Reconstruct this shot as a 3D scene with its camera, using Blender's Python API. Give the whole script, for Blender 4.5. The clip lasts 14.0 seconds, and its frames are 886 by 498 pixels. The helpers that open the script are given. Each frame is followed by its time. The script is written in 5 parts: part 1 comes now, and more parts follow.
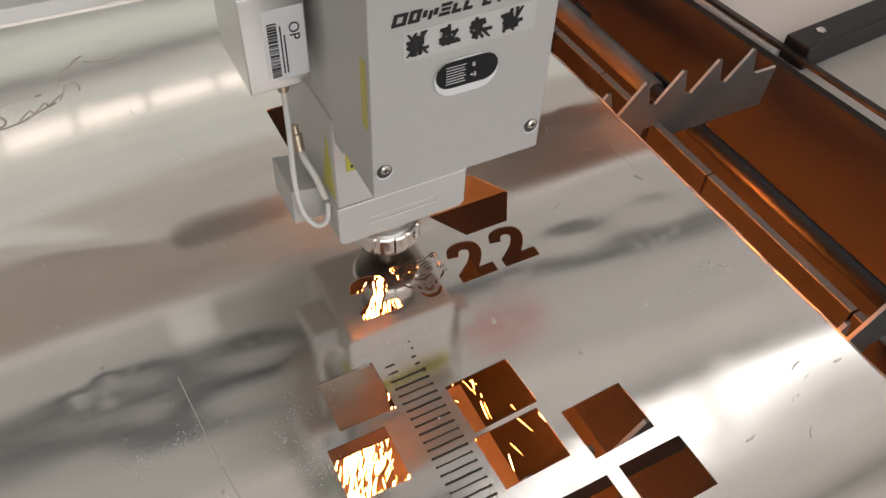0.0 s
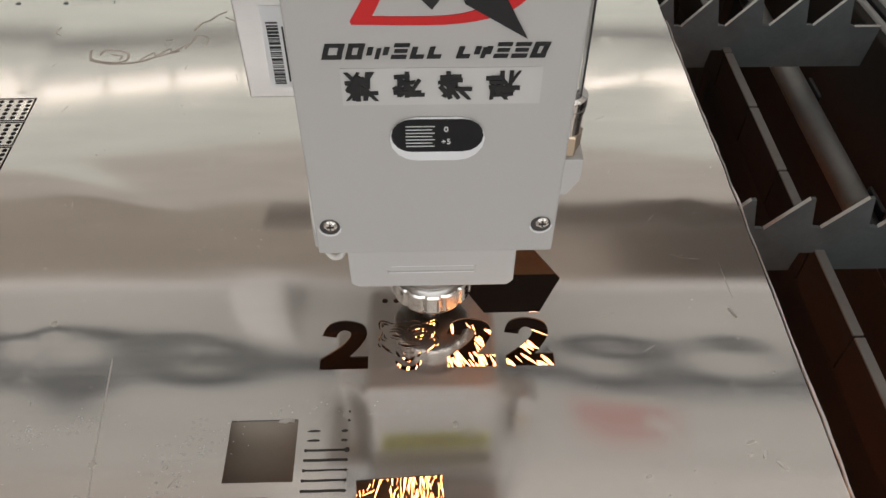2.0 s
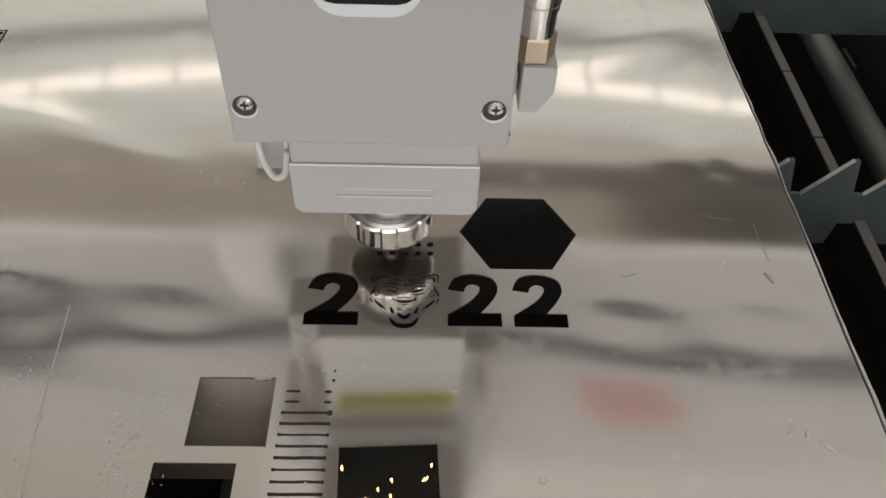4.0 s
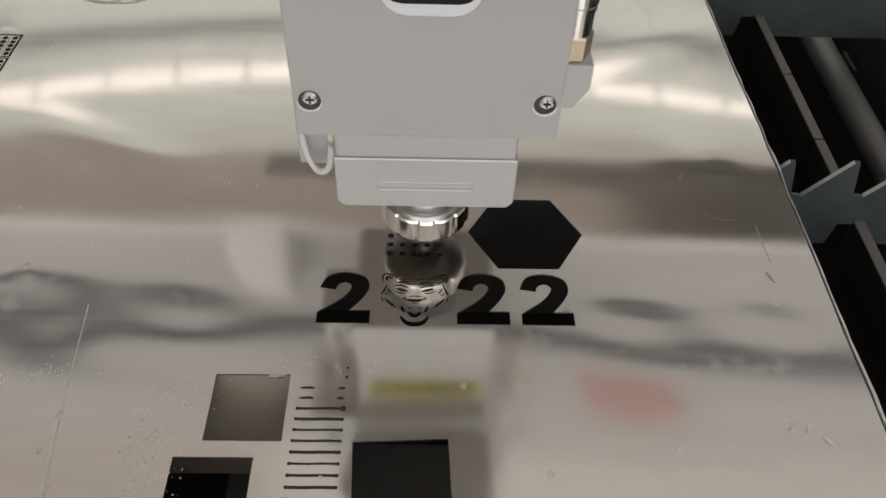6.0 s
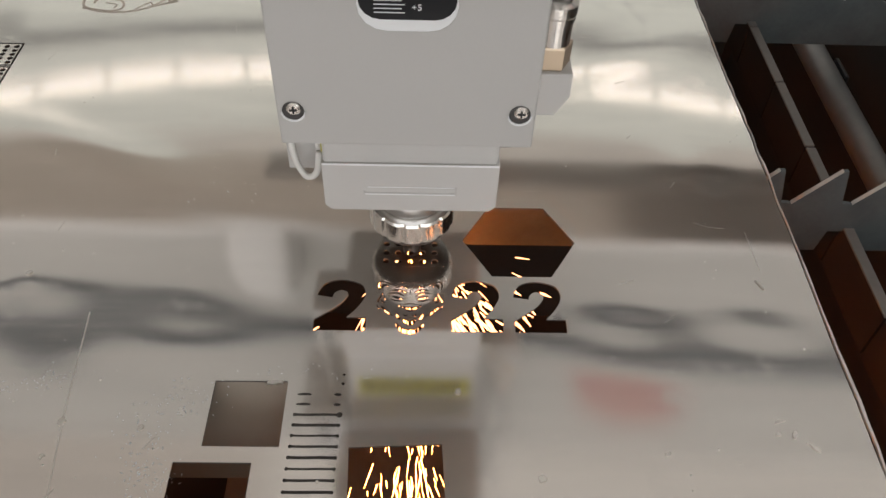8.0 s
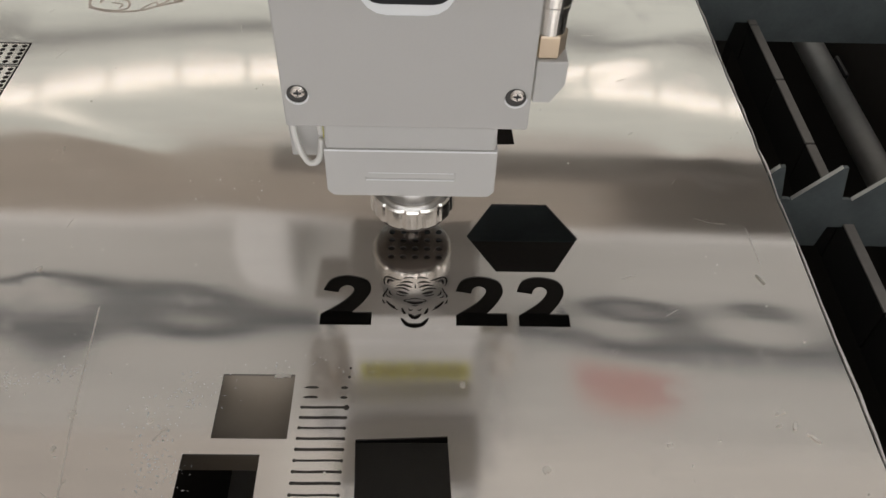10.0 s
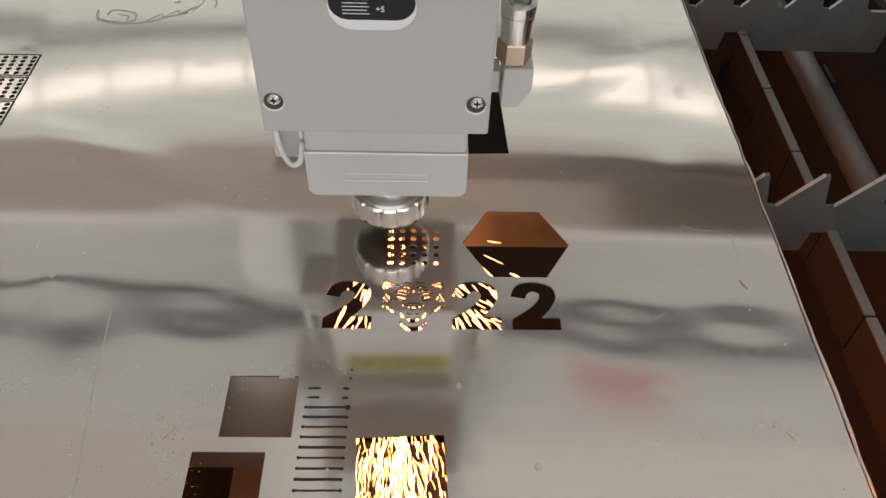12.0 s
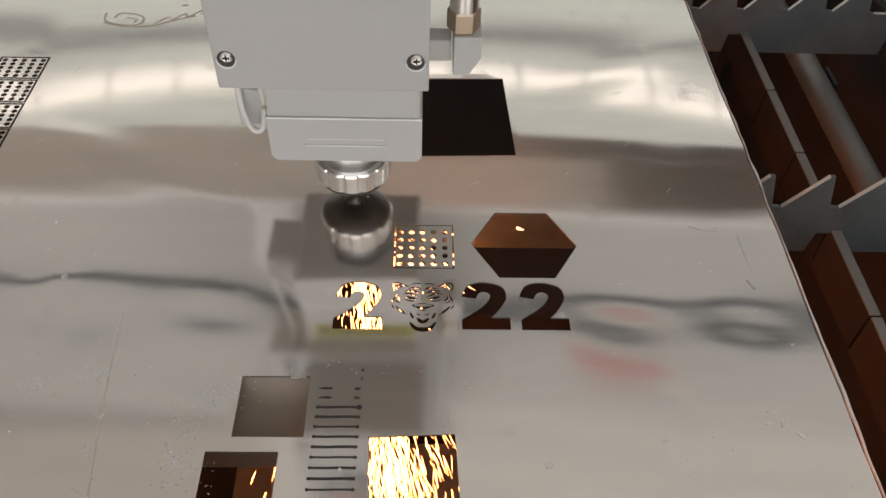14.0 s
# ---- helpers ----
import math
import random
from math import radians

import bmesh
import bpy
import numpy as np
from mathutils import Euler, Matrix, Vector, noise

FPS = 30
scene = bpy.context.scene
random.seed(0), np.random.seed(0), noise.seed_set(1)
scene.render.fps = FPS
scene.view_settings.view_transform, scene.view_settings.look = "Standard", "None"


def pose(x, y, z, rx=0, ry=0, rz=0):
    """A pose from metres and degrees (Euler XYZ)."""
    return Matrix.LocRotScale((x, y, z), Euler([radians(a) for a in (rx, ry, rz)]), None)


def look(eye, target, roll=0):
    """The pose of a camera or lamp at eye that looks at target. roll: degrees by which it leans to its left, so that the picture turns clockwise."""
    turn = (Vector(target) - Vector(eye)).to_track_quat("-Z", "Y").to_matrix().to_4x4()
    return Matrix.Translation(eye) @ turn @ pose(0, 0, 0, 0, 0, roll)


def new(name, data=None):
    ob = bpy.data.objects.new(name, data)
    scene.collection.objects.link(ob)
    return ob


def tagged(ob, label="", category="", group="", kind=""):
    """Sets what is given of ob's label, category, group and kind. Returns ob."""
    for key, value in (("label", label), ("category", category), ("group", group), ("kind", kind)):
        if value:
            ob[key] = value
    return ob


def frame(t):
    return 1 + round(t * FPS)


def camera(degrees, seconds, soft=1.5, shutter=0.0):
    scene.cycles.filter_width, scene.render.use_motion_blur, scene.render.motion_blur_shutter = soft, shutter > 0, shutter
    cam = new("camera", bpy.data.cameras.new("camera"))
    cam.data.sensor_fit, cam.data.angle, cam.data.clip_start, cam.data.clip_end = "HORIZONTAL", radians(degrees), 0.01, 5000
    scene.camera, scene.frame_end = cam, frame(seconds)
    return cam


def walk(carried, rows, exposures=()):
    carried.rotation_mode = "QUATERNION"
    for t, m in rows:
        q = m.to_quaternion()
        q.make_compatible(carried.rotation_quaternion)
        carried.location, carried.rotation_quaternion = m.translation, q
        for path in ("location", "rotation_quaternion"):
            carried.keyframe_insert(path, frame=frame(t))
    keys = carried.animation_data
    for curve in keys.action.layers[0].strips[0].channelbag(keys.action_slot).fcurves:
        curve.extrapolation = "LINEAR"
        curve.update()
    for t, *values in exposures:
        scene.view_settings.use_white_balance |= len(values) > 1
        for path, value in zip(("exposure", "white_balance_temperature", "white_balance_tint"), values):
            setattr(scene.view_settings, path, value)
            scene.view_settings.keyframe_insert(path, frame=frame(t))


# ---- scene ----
cam = camera(57.5, 14.0)
PATH = [
    (0, (-0.128, -0.335, 0.473), (0.536, 0.833, -1.008), 3.0),
    (0.3, (-0.123, -0.322, 0.481), (0.466, 0.882, -1.003), 3.3),
    (0.5, (-0.106, -0.324, 0.485), (0.407, 0.926, -0.991), 2.2),
    (0.6, (-0.094, -0.317, 0.486), (0.379, 0.952, -0.986), 1.8),
    (0.8, (-0.053, -0.301, 0.499), (0.321, 0.993, -0.979), 1.0),
    (1, (0.0, -0.292, 0.511), (0.261, 1.009, -0.985), -0.2),
    (1.2, (0.045, -0.292, 0.502), (0.206, 1.029, -0.992), -1.1),
    (1.5, (0.075, -0.28, 0.478), (0.142, 1.051, -1.014), -1.4),
    (2, (0.066, -0.289, 0.435), (0.121, 1.047, -1.052), 0.8),
    (2.5, (0.058, -0.288, 0.432), (0.113, 1.045, -1.057), 1.9),
    (3, (0.066, -0.279, 0.412), (0.12, 1.053, -1.079), 2.3),
    (3.5, (0.066, -0.262, 0.394), (0.12, 1.067, -1.1), 2.5),
    (4, (0.067, -0.273, 0.369), (0.118, 1.064, -1.118), 2.5),
    (6.5, (0.061, -0.282, 0.379), (0.11, 1.057, -1.106), 2.4),
    (7, (0.064, -0.283, 0.381), (0.115, 1.055, -1.105), 2.4),
    (7.5, (0.066, -0.283, 0.386), (0.116, 1.055, -1.1), 2.5),
    (8, (0.064, -0.283, 0.388), (0.115, 1.054, -1.099), 2.5),
    (10.5, (0.06, -0.292, 0.393), (0.109, 1.045, -1.093), 2.3),
    (11, (0.058, -0.297, 0.399), (0.108, 1.042, -1.086), 2.3),
    (11.5, (0.061, -0.306, 0.407), (0.117, 1.037, -1.074), 2.5),
    (12, (0.062, -0.301, 0.41), (0.115, 1.036, -1.077), 2.4),
    (12.5, (0.059, -0.301, 0.412), (0.116, 1.037, -1.073), 2.5),
    (13, (0.058, -0.301, 0.406), (0.118, 1.041, -1.076), 2.6),
    (13.5, (0.059, -0.304, 0.411), (0.114, 1.035, -1.074), 2.4),
    (14, (0.055, -0.304, 0.412), (0.111, 1.037, -1.071), 2.4),
]
walk(cam, [(t, look(eye, target, roll)) for t, eye, target, roll in PATH])

# ---- world and lights ----
world = bpy.data.worlds.new("hall_air")
scene.world = world
world.use_nodes = True
world.node_tree.nodes["Background"].inputs[0].default_value = (0.75, 0.86, 1.0, 1)
world.node_tree.nodes["Background"].inputs[1].default_value = 0.3
scene.view_settings.exposure = 0.0


# ---- materials ----
def mat(name, color, rough=0.5, metal=0.0, grain=0.0, grain_scale=200.0, vary=0.0, vary_scale=12.0, bump=0.0, emit=0.0, emit_color=None, trans=0.0, stretch=(1, 1, 1), rough_vary=0.0):
    m = bpy.data.materials.new(name)
    m.use_nodes = True
    nt = m.node_tree
    b = nt.nodes["Principled BSDF"]
    b.inputs["Base Color"].default_value = (*color, 1)
    b.inputs["Roughness"].default_value = rough
    b.inputs["Metallic"].default_value = metal
    b.inputs["Transmission Weight"].default_value = trans
    if emit:
        b.inputs["Emission Color"].default_value = (*(emit_color or color), 1)
        b.inputs["Emission Strength"].default_value = emit
    tc = nt.nodes.new("ShaderNodeTexCoord")
    mp = nt.nodes.new("ShaderNodeMapping")
    mp.inputs["Scale"].default_value = stretch
    nt.links.new(tc.outputs["Object"], mp.inputs["Vector"])

    def noise_node(scale, detail=4):
        n = nt.nodes.new("ShaderNodeTexNoise")
        n.inputs["Scale"].default_value = scale
        n.inputs["Detail"].default_value = detail
        nt.links.new(mp.outputs[0], n.inputs["Vector"])
        return n
    if vary or grain:
        big, fine = noise_node(vary_scale), noise_node(grain_scale)
        mix = nt.nodes.new("ShaderNodeMath")
        mix.operation = "MULTIPLY_ADD"
        nt.links.new(big.outputs["Fac"], mix.inputs[0])
        mix.inputs[1].default_value = 2 * vary
        mix.inputs[2].default_value = 1 - vary
        mix2 = nt.nodes.new("ShaderNodeMath")
        mix2.operation = "MULTIPLY_ADD"
        nt.links.new(fine.outputs["Fac"], mix2.inputs[0])
        mix2.inputs[1].default_value = 2 * grain
        mix2.inputs[2].default_value = -grain
        add = nt.nodes.new("ShaderNodeMath")
        nt.links.new(mix.outputs[0], add.inputs[0])
        nt.links.new(mix2.outputs[0], add.inputs[1])
        hsv = nt.nodes.new("ShaderNodeHueSaturation")
        hsv.inputs["Color"].default_value = (*color, 1)
        nt.links.new(add.outputs[0], hsv.inputs["Value"])
        nt.links.new(hsv.outputs[0], b.inputs["Base Color"])
        if rough_vary:
            rv = nt.nodes.new("ShaderNodeMath")
            rv.operation = "MULTIPLY_ADD"
            rv.use_clamp = True
            nt.links.new(big.outputs["Fac"], rv.inputs[0])
            rv.inputs[1].default_value = 2 * rough_vary
            rv.inputs[2].default_value = rough - rough_vary
            nt.links.new(rv.outputs[0], b.inputs["Roughness"])
        if bump:
            bp = nt.nodes.new("ShaderNodeBump")
            bp.inputs["Strength"].default_value = bump
            bp.inputs["Distance"].default_value = 0.0005
            nt.links.new(fine.outputs["Fac"], bp.inputs["Height"])
            nt.links.new(bp.outputs[0], b.inputs["Normal"])
    return m


M_SHEET = mat("rolled_sheet_metal", (0.85, 0.815, 0.782), 0.05, 1.0, 0.03, 420, 0.10, 9, 0.012, stretch=(1, 5, 1), rough_vary=0.02)
def scuffs(m):
    """Dull scuffed patches and fine rolling lines over the sheet's polish."""
    nt = m.node_tree
    b = nt.nodes["Principled BSDF"]
    tc = nt.nodes.new("ShaderNodeTexCoord")
    old = b.inputs["Roughness"].links[0].from_socket
    spots = nt.nodes.new("ShaderNodeTexNoise")
    spots.inputs["Scale"].default_value, spots.inputs["Detail"].default_value, spots.inputs["Roughness"].default_value = 13, 9, 0.68
    nt.links.new(tc.outputs["Object"], spots.inputs["Vector"])
    ramp = nt.nodes.new("ShaderNodeMapRange")
    ramp.inputs["From Min"].default_value, ramp.inputs["From Max"].default_value = 0.585, 0.72
    ramp.inputs["To Min"].default_value, ramp.inputs["To Max"].default_value = 0.0, 0.14
    nt.links.new(spots.outputs["Fac"], ramp.inputs["Value"])
    mp = nt.nodes.new("ShaderNodeMapping")
    mp.inputs["Scale"].default_value = (6, 260, 1)
    nt.links.new(tc.outputs["Object"], mp.inputs["Vector"])
    lines = nt.nodes.new("ShaderNodeTexNoise")
    lines.inputs["Scale"].default_value, lines.inputs["Detail"].default_value = 1.0, 3
    nt.links.new(mp.outputs[0], lines.inputs["Vector"])
    lr = nt.nodes.new("ShaderNodeMapRange")
    lr.inputs["From Min"].default_value, lr.inputs["From Max"].default_value = 0.35, 0.75
    lr.inputs["To Min"].default_value, lr.inputs["To Max"].default_value = -0.008, 0.022
    nt.links.new(lines.outputs["Fac"], lr.inputs["Value"])
    s1, s2 = nt.nodes.new("ShaderNodeMath"), nt.nodes.new("ShaderNodeMath")
    s2.use_clamp = True
    # the near half is more worn than the far one
    xyz = nt.nodes.new("ShaderNodeSeparateXYZ")
    nt.links.new(tc.outputs["Object"], xyz.inputs[0])
    worn = nt.nodes.new("ShaderNodeMapRange")
    worn.inputs["From Min"].default_value, worn.inputs["From Max"].default_value = 0.10, 0.22
    worn.inputs["To Min"].default_value, worn.inputs["To Max"].default_value = 0.060, 0.0
    nt.links.new(xyz.outputs[1], worn.inputs["Value"])
    s0 = nt.nodes.new("ShaderNodeMath")
    nt.links.new(old, s0.inputs[0])
    nt.links.new(worn.outputs[0], s0.inputs[1])
    nt.links.new(s0.outputs[0], s1.inputs[0])
    nt.links.new(ramp.outputs[0], s1.inputs[1])
    nt.links.new(s1.outputs[0], s2.inputs[0])
    nt.links.new(lr.outputs[0], s2.inputs[1])
    nt.links.new(s2.outputs[0], b.inputs["Roughness"])


scuffs(M_SHEET)
M_PLATE = mat("bare_offcut_steel", (0.27, 0.228, 0.185), 0.6, 0.2, 0.05, 200, 0.08, 20)
M_EDGE = mat("sheared_edge", (0.75, 0.73, 0.70), 0.45, 0.35, 0.1, 300, 0.1, 30)
M_CUTEDGE = mat("burnt_cut_edge", (0.10, 0.092, 0.085), 0.55, 0.3, 0.1, 300, 0.15, 60)
M_GREY = mat("light_grey_powder_coat", (0.50, 0.488, 0.472), 0.42, 0.0, 0.015, 900, 0.02, 15, 0.06)
M_BOX = mat("pale_housing_paint", (0.545, 0.535, 0.52), 0.42, 0.0, 0.015, 600, 0.03, 15, 0.05)
M_PLUG = mat("mirror_plated_plug", (0.86, 0.82, 0.76), 0.07, 1.0)
M_WHITE = mat("white_machine_paint", (0.84, 0.83, 0.81), 0.45, 0.0, 0.02, 300, 0.05, 9, 0.05)
M_ALU = mat("satin_aluminium", (0.72, 0.72, 0.72), 0.3, 1.0, 0.03, 300, 0.04, 20, 0.04, stretch=(1, 1, 8))
M_CHROME = mat("polished_steel", (0.80, 0.78, 0.75), 0.2, 1.0, 0.02, 300, 0.04, 40)
M_BRASS = mat("nickel_brass", (0.55, 0.45, 0.34), 0.3, 1.0, 0.02, 300, 0.05, 40)
M_SLAT = mat("galvanised_slat_steel", (0.115, 0.132, 0.136), 0.45, 0.4, 0.12, 240, 0.34, 34, 0.25, rough_vary=0.12)
M_SLATEDGE = mat("bare_cut_edge", (0.62, 0.62, 0.6), 0.45, 0.6, 0.08, 200, 0.1, 40)
M_PIT = mat("sooty_bed_steel", (0.027, 0.022, 0.019), 0.85, 0.0, 0.15, 120, 0.25, 8, 0.3)
M_SOOT = mat("soot_black_plate", (0.011, 0.0095, 0.009), 0.9, 0.0, 0.15, 120, 0.3, 14, 0.3)
M_EMBOSS = mat("shaded_emboss_line", (0.50, 0.49, 0.475), 0.45)
M_BAR = mat("dusty_bar_edge", (0.20, 0.19, 0.18), 0.6, 0.2, 0.1, 160, 0.15, 20, 0.2)
M_PIPE = mat("dark_painted_pipe", (0.022, 0.022, 0.023), 0.36, 0.2, 0.08, 160, 0.15, 20, 0.1)
M_SLEEVE = mat("worn_grey_sleeve", (0.21, 0.21, 0.205), 0.4, 0.3, 0.1, 120, 0.2, 20, 0.1)
M_BLACK = mat("black_plastic", (0.015, 0.015, 0.016), 0.45, 0.0, 0.05, 300, 0.1, 30)
M_INK = mat("black_print", (0.012, 0.012, 0.013), 0.5)
M_RED = mat("red_print", (0.62, 0.018, 0.02), 0.45)
M_GREEN = mat("green_print", (0.16, 0.5, 0.05), 0.45)
M_YELLOW = mat("yellow_warning_film", (0.52, 0.47, 0.08), 0.4)
M_GANTRY = mat("grey_gantry_paint", (0.56, 0.55, 0.52), 0.5, 0.0, 0.02, 200, 0.05, 6, 0.05)
M_REFLECTOR = mat("pale_satin_reflector", (0.95, 0.90, 0.85), 0.25, 0.38, 0.02, 200, 0.03, 12, 0.02)
M_RAIL = mat("oiled_dark_rail", (0.10, 0.11, 0.13), 0.4, 0.3, 0.05, 200, 0.1, 20)
M_BAND = mat("grey_recess_shade", (0.58, 0.56, 0.54), 0.6, 0.0, 0.03, 200, 0.08, 20)
M_BOW = mat("faded_red_print", (0.52, 0.30, 0.27), 0.45)
M_PAPER_GLINT = mat("white_paper_and_highlight", (0.82, 0.83, 0.84), 0.5)
M_STRIP = mat("clear_film", (0.60, 0.59, 0.575), 0.25)
M_CABLE = mat("white_cable_sheath", (0.74, 0.73, 0.70), 0.4)
M_GLASS = mat("dark_window_lens", (0.012, 0.012, 0.014), 0.15)
M_GLASS.node_tree.nodes["Principled BSDF"].inputs["Specular IOR Level"].default_value = 0.2
M_TUBE = mat("clear_air_hose", (0.93, 0.93, 0.92), 0.08, trans=0.9)
M_CHIP = mat("bright_metal_chip", (0.85, 0.82, 0.78), 0.3, 1.0)
M_SMUDGE = mat("dull_oxide_film", (0.92, 0.94, 0.98), 0.4, 0.85, 0.2, 90, 0.3, 20)
M_RESIDUE = mat("dried_glue_residue", (0.60, 0.52, 0.45), 0.4, 0.35, 0.3, 300, 0.3, 60)
M_GROOVE = mat("burnt_groove_edge", (0.045, 0.04, 0.036), 0.6, 0.3, 0.3, 900, 0.3, 300)
M_SPARK = mat("molten_spark", (1.0, 0.5, 0.1), 0.5, emit=62.0, emit_color=(1.0, 0.25, 0.045))
M_FLOOD = mat("molten_metal_flood", (1.0, 0.5, 0.1), 0.5, emit=210.0, emit_color=(1.0, 0.25, 0.045))
M_HOT = mat("white_hot_spark", (1.0, 0.6, 0.3), 0.5, emit=5.0, emit_color=(1.0, 0.40, 0.17))
M_SHOWER = mat("falling_hot_spark", (1.0, 0.6, 0.3), 0.5, emit=16.0, emit_color=(1.0, 0.30, 0.09))
M_RECESS = mat("screw_recess_shade", (0.055, 0.052, 0.05), 0.5)
M_SPRAY = mat("hot_spray_spark", (1.0, 0.5, 0.2), 0.5, emit=2.4, emit_color=(1.0, 0.46, 0.24))
M_CONCRETE = mat("hall_floor_concrete", (0.33, 0.32, 0.30), 0.8, 0.0, 0.08, 30, 0.15, 1.5, 0.2)
M_HALL = mat("hall_panel", (0.60, 0.56, 0.52), 0.8, 0.0, 0.04, 10, 0.06, 0.8)
# roof panels glow without lamps, as fill light and as tone mirrored in the sheet
M_ROOF = mat("glowing_roof_panel", (0.6, 0.56, 0.52), 0.8, 0.0, 0.04, 10, 0.06, 0.8, emit=0.31, emit_color=(1.0, 0.945, 0.88))
M_ROOF_FAR = mat("glowing_far_roof_panel", (0.56, 0.58, 0.53), 0.8, 0.0, 0.04, 10, 0.06, 0.8, emit=0.34, emit_color=(1.0, 0.985, 0.92))
M_ROOF_DIM = mat("dim_glowing_roof_panel", (0.55, 0.49, 0.44), 0.8, 0.0, 0.04, 10, 0.06, 0.8, emit=0.23, emit_color=(1.0, 0.93, 0.86))
M_PURLIN = mat("grey_roof_steel", (0.42, 0.41, 0.41), 0.6, 0.1, 0.05, 20, 0.1, 2)
M_CERAMIC = mat("dark_nozzle_mount", (0.10, 0.085, 0.075), 0.35, 0.6)
M_DECK = mat("dull_machine_deck", (0.62, 0.61, 0.58), 0.42, 0.25, 0.04, 200, 0.08, 8, 0.05)
# glow of the fill panel behind the camera
M_DOOR_FILL = mat("gateway_fill_light", (1, 1, 1), 0.5, emit=1.4, emit_color=(0.97, 0.98, 1.0))
M_LAMP = mat("lamp_diffuser", (1, 1, 1), 0.5, emit=2.6, emit_color=(1.0, 0.98, 0.96))
M_SKY = mat("daylight_glazing", (1, 1, 1), 0.5, emit=1.3, emit_color=(1.0, 0.85, 0.77))
M_WIN = mat("daylight_window", (1, 1, 1), 0.5, emit=0.67, emit_color=(0.95, 1.0, 0.98))


# ---- mesh helpers ----
def mesh_of(name, bm, material):
    me = bpy.data.meshes.new(name)
    bm.normal_update()
    bm.to_mesh(me)
    bm.free()
    for m in (material if isinstance(material, (list, tuple)) else [material]):
        me.materials.append(m)
    return me


def part(name, bm, material, parent=None, label="", m=None, smooth=False):
    me = mesh_of(name, bm, material)
    if smooth:
        for p in me.polygons:
            p.use_smooth = True
    ob = new(name, me)
    if parent is not None:
        ob.parent = parent
    if m is not None:
        ob.matrix_basis = m
    if label:
        ob["label"] = label
    return ob


def thing(name, label, category, group="", kind="", m=None):
    e = new(name)
    e.empty_display_size = 0.05
    if m is not None:
        e.matrix_basis = m
    return tagged(e, label, category, group, kind)


def box(x0, x1, y0, y1, z0, z1, bevel=0.0, bm=None, seg=2):
    own = bm is None
    b = bmesh.new()
    bmesh.ops.create_cube(b, size=1)
    bmesh.ops.scale(b, vec=(x1 - x0, y1 - y0, z1 - z0), verts=b.verts)
    bmesh.ops.translate(b, vec=((x0 + x1) / 2, (y0 + y1) / 2, (z0 + z1) / 2), verts=b.verts)
    if bevel:
        bmesh.ops.bevel(b, geom=b.edges[:], offset=bevel, segments=seg, affect="EDGES", profile=0.5)
    return b if own else join(bm, b)


def join(bm, other):
    me = bpy.data.meshes.new("tmp")
    other.to_mesh(me)
    other.free()
    bm.from_mesh(me)
    bpy.data.meshes.remove(me)
    return bm


def prism(pts, d0, d1, plane="xz", bevel=0.0):
    """A prism over a polygon: plane xz runs along y, xy along z, yz along x."""
    def place(u, v, d):
        return {"xz": (u, d, v), "xy": (u, v, d), "yz": (d, u, v)}[plane]
    b = bmesh.new()
    lo = [b.verts.new(place(u, v, d0)) for u, v in pts]
    hi = [b.verts.new(place(u, v, d1)) for u, v in pts]
    n = len(pts)
    b.faces.new(lo)
    b.faces.new(hi[::-1])
    for i in range(n):
        b.faces.new((lo[i], hi[i], hi[(i + 1) % n], lo[(i + 1) % n]))
    bmesh.ops.recalc_face_normals(b, faces=b.faces)
    if bevel:
        bmesh.ops.bevel(b, geom=b.edges[:], offset=bevel, segments=2, affect="EDGES", profile=0.5)
    return b


def lathe(profile, n=32, m=None):
    """A turned body round z from (radius, height) pairs."""
    b = bmesh.new()
    rings = [[b.verts.new((r * math.cos(2 * math.pi * k / n), r * math.sin(2 * math.pi * k / n), z)) for k in range(n)] for r, z in profile]
    for a, c in zip(rings, rings[1:]):
        for k in range(n):
            b.faces.new((a[k], a[(k + 1) % n], c[(k + 1) % n], c[k]))
    b.faces.new(rings[0][::-1])
    b.faces.new(rings[-1])
    bmesh.ops.recalc_face_normals(b, faces=b.faces)
    if m is not None:
        bmesh.ops.transform(b, matrix=m, verts=b.verts)
    return b


def tube(points, r, n=10):
    """A round rod along a polyline smoothed into a curve."""
    pts = smooth_line([Vector(p) for p in points], 6, False)
    b = bmesh.new()
    rings = []
    for i, p in enumerate(pts):
        d = (pts[min(i + 1, len(pts) - 1)] - pts[max(i - 1, 0)]).normalized()
        q = d.to_track_quat("Z", "Y")
        rings.append([b.verts.new(p + q @ Vector((r * math.cos(2 * math.pi * k / n), r * math.sin(2 * math.pi * k / n), 0))) for k in range(n)])
    for a, c in zip(rings, rings[1:]):
        for k in range(n):
            b.faces.new((a[k], a[(k + 1) % n], c[(k + 1) % n], c[k]))
    b.faces.new(rings[0][::-1])
    b.faces.new(rings[-1])
    bmesh.ops.recalc_face_normals(b, faces=b.faces)
    return b


def smooth_line(pts, steps, closed):
    """Catmull-Rom through the points."""
    n, out = len(pts), []
    for i in range(n if closed else n - 1):
        if closed:
            a, b, c, d = pts[i - 1], pts[i], pts[(i + 1) % n], pts[(i + 2) % n]
        else:
            a, b, c, d = pts[max(i - 1, 0)], pts[i], pts[i + 1], pts[min(i + 2, n - 1)]
        for k in range(steps):
            t = k / steps
            out.append(0.5 * (2 * b + (c - a) * t + (2 * a - 5 * b + 4 * c - d) * t * t + (3 * b - a - 3 * c + d) * t ** 3))
    if not closed:
        out.append(pts[-1])
    return out


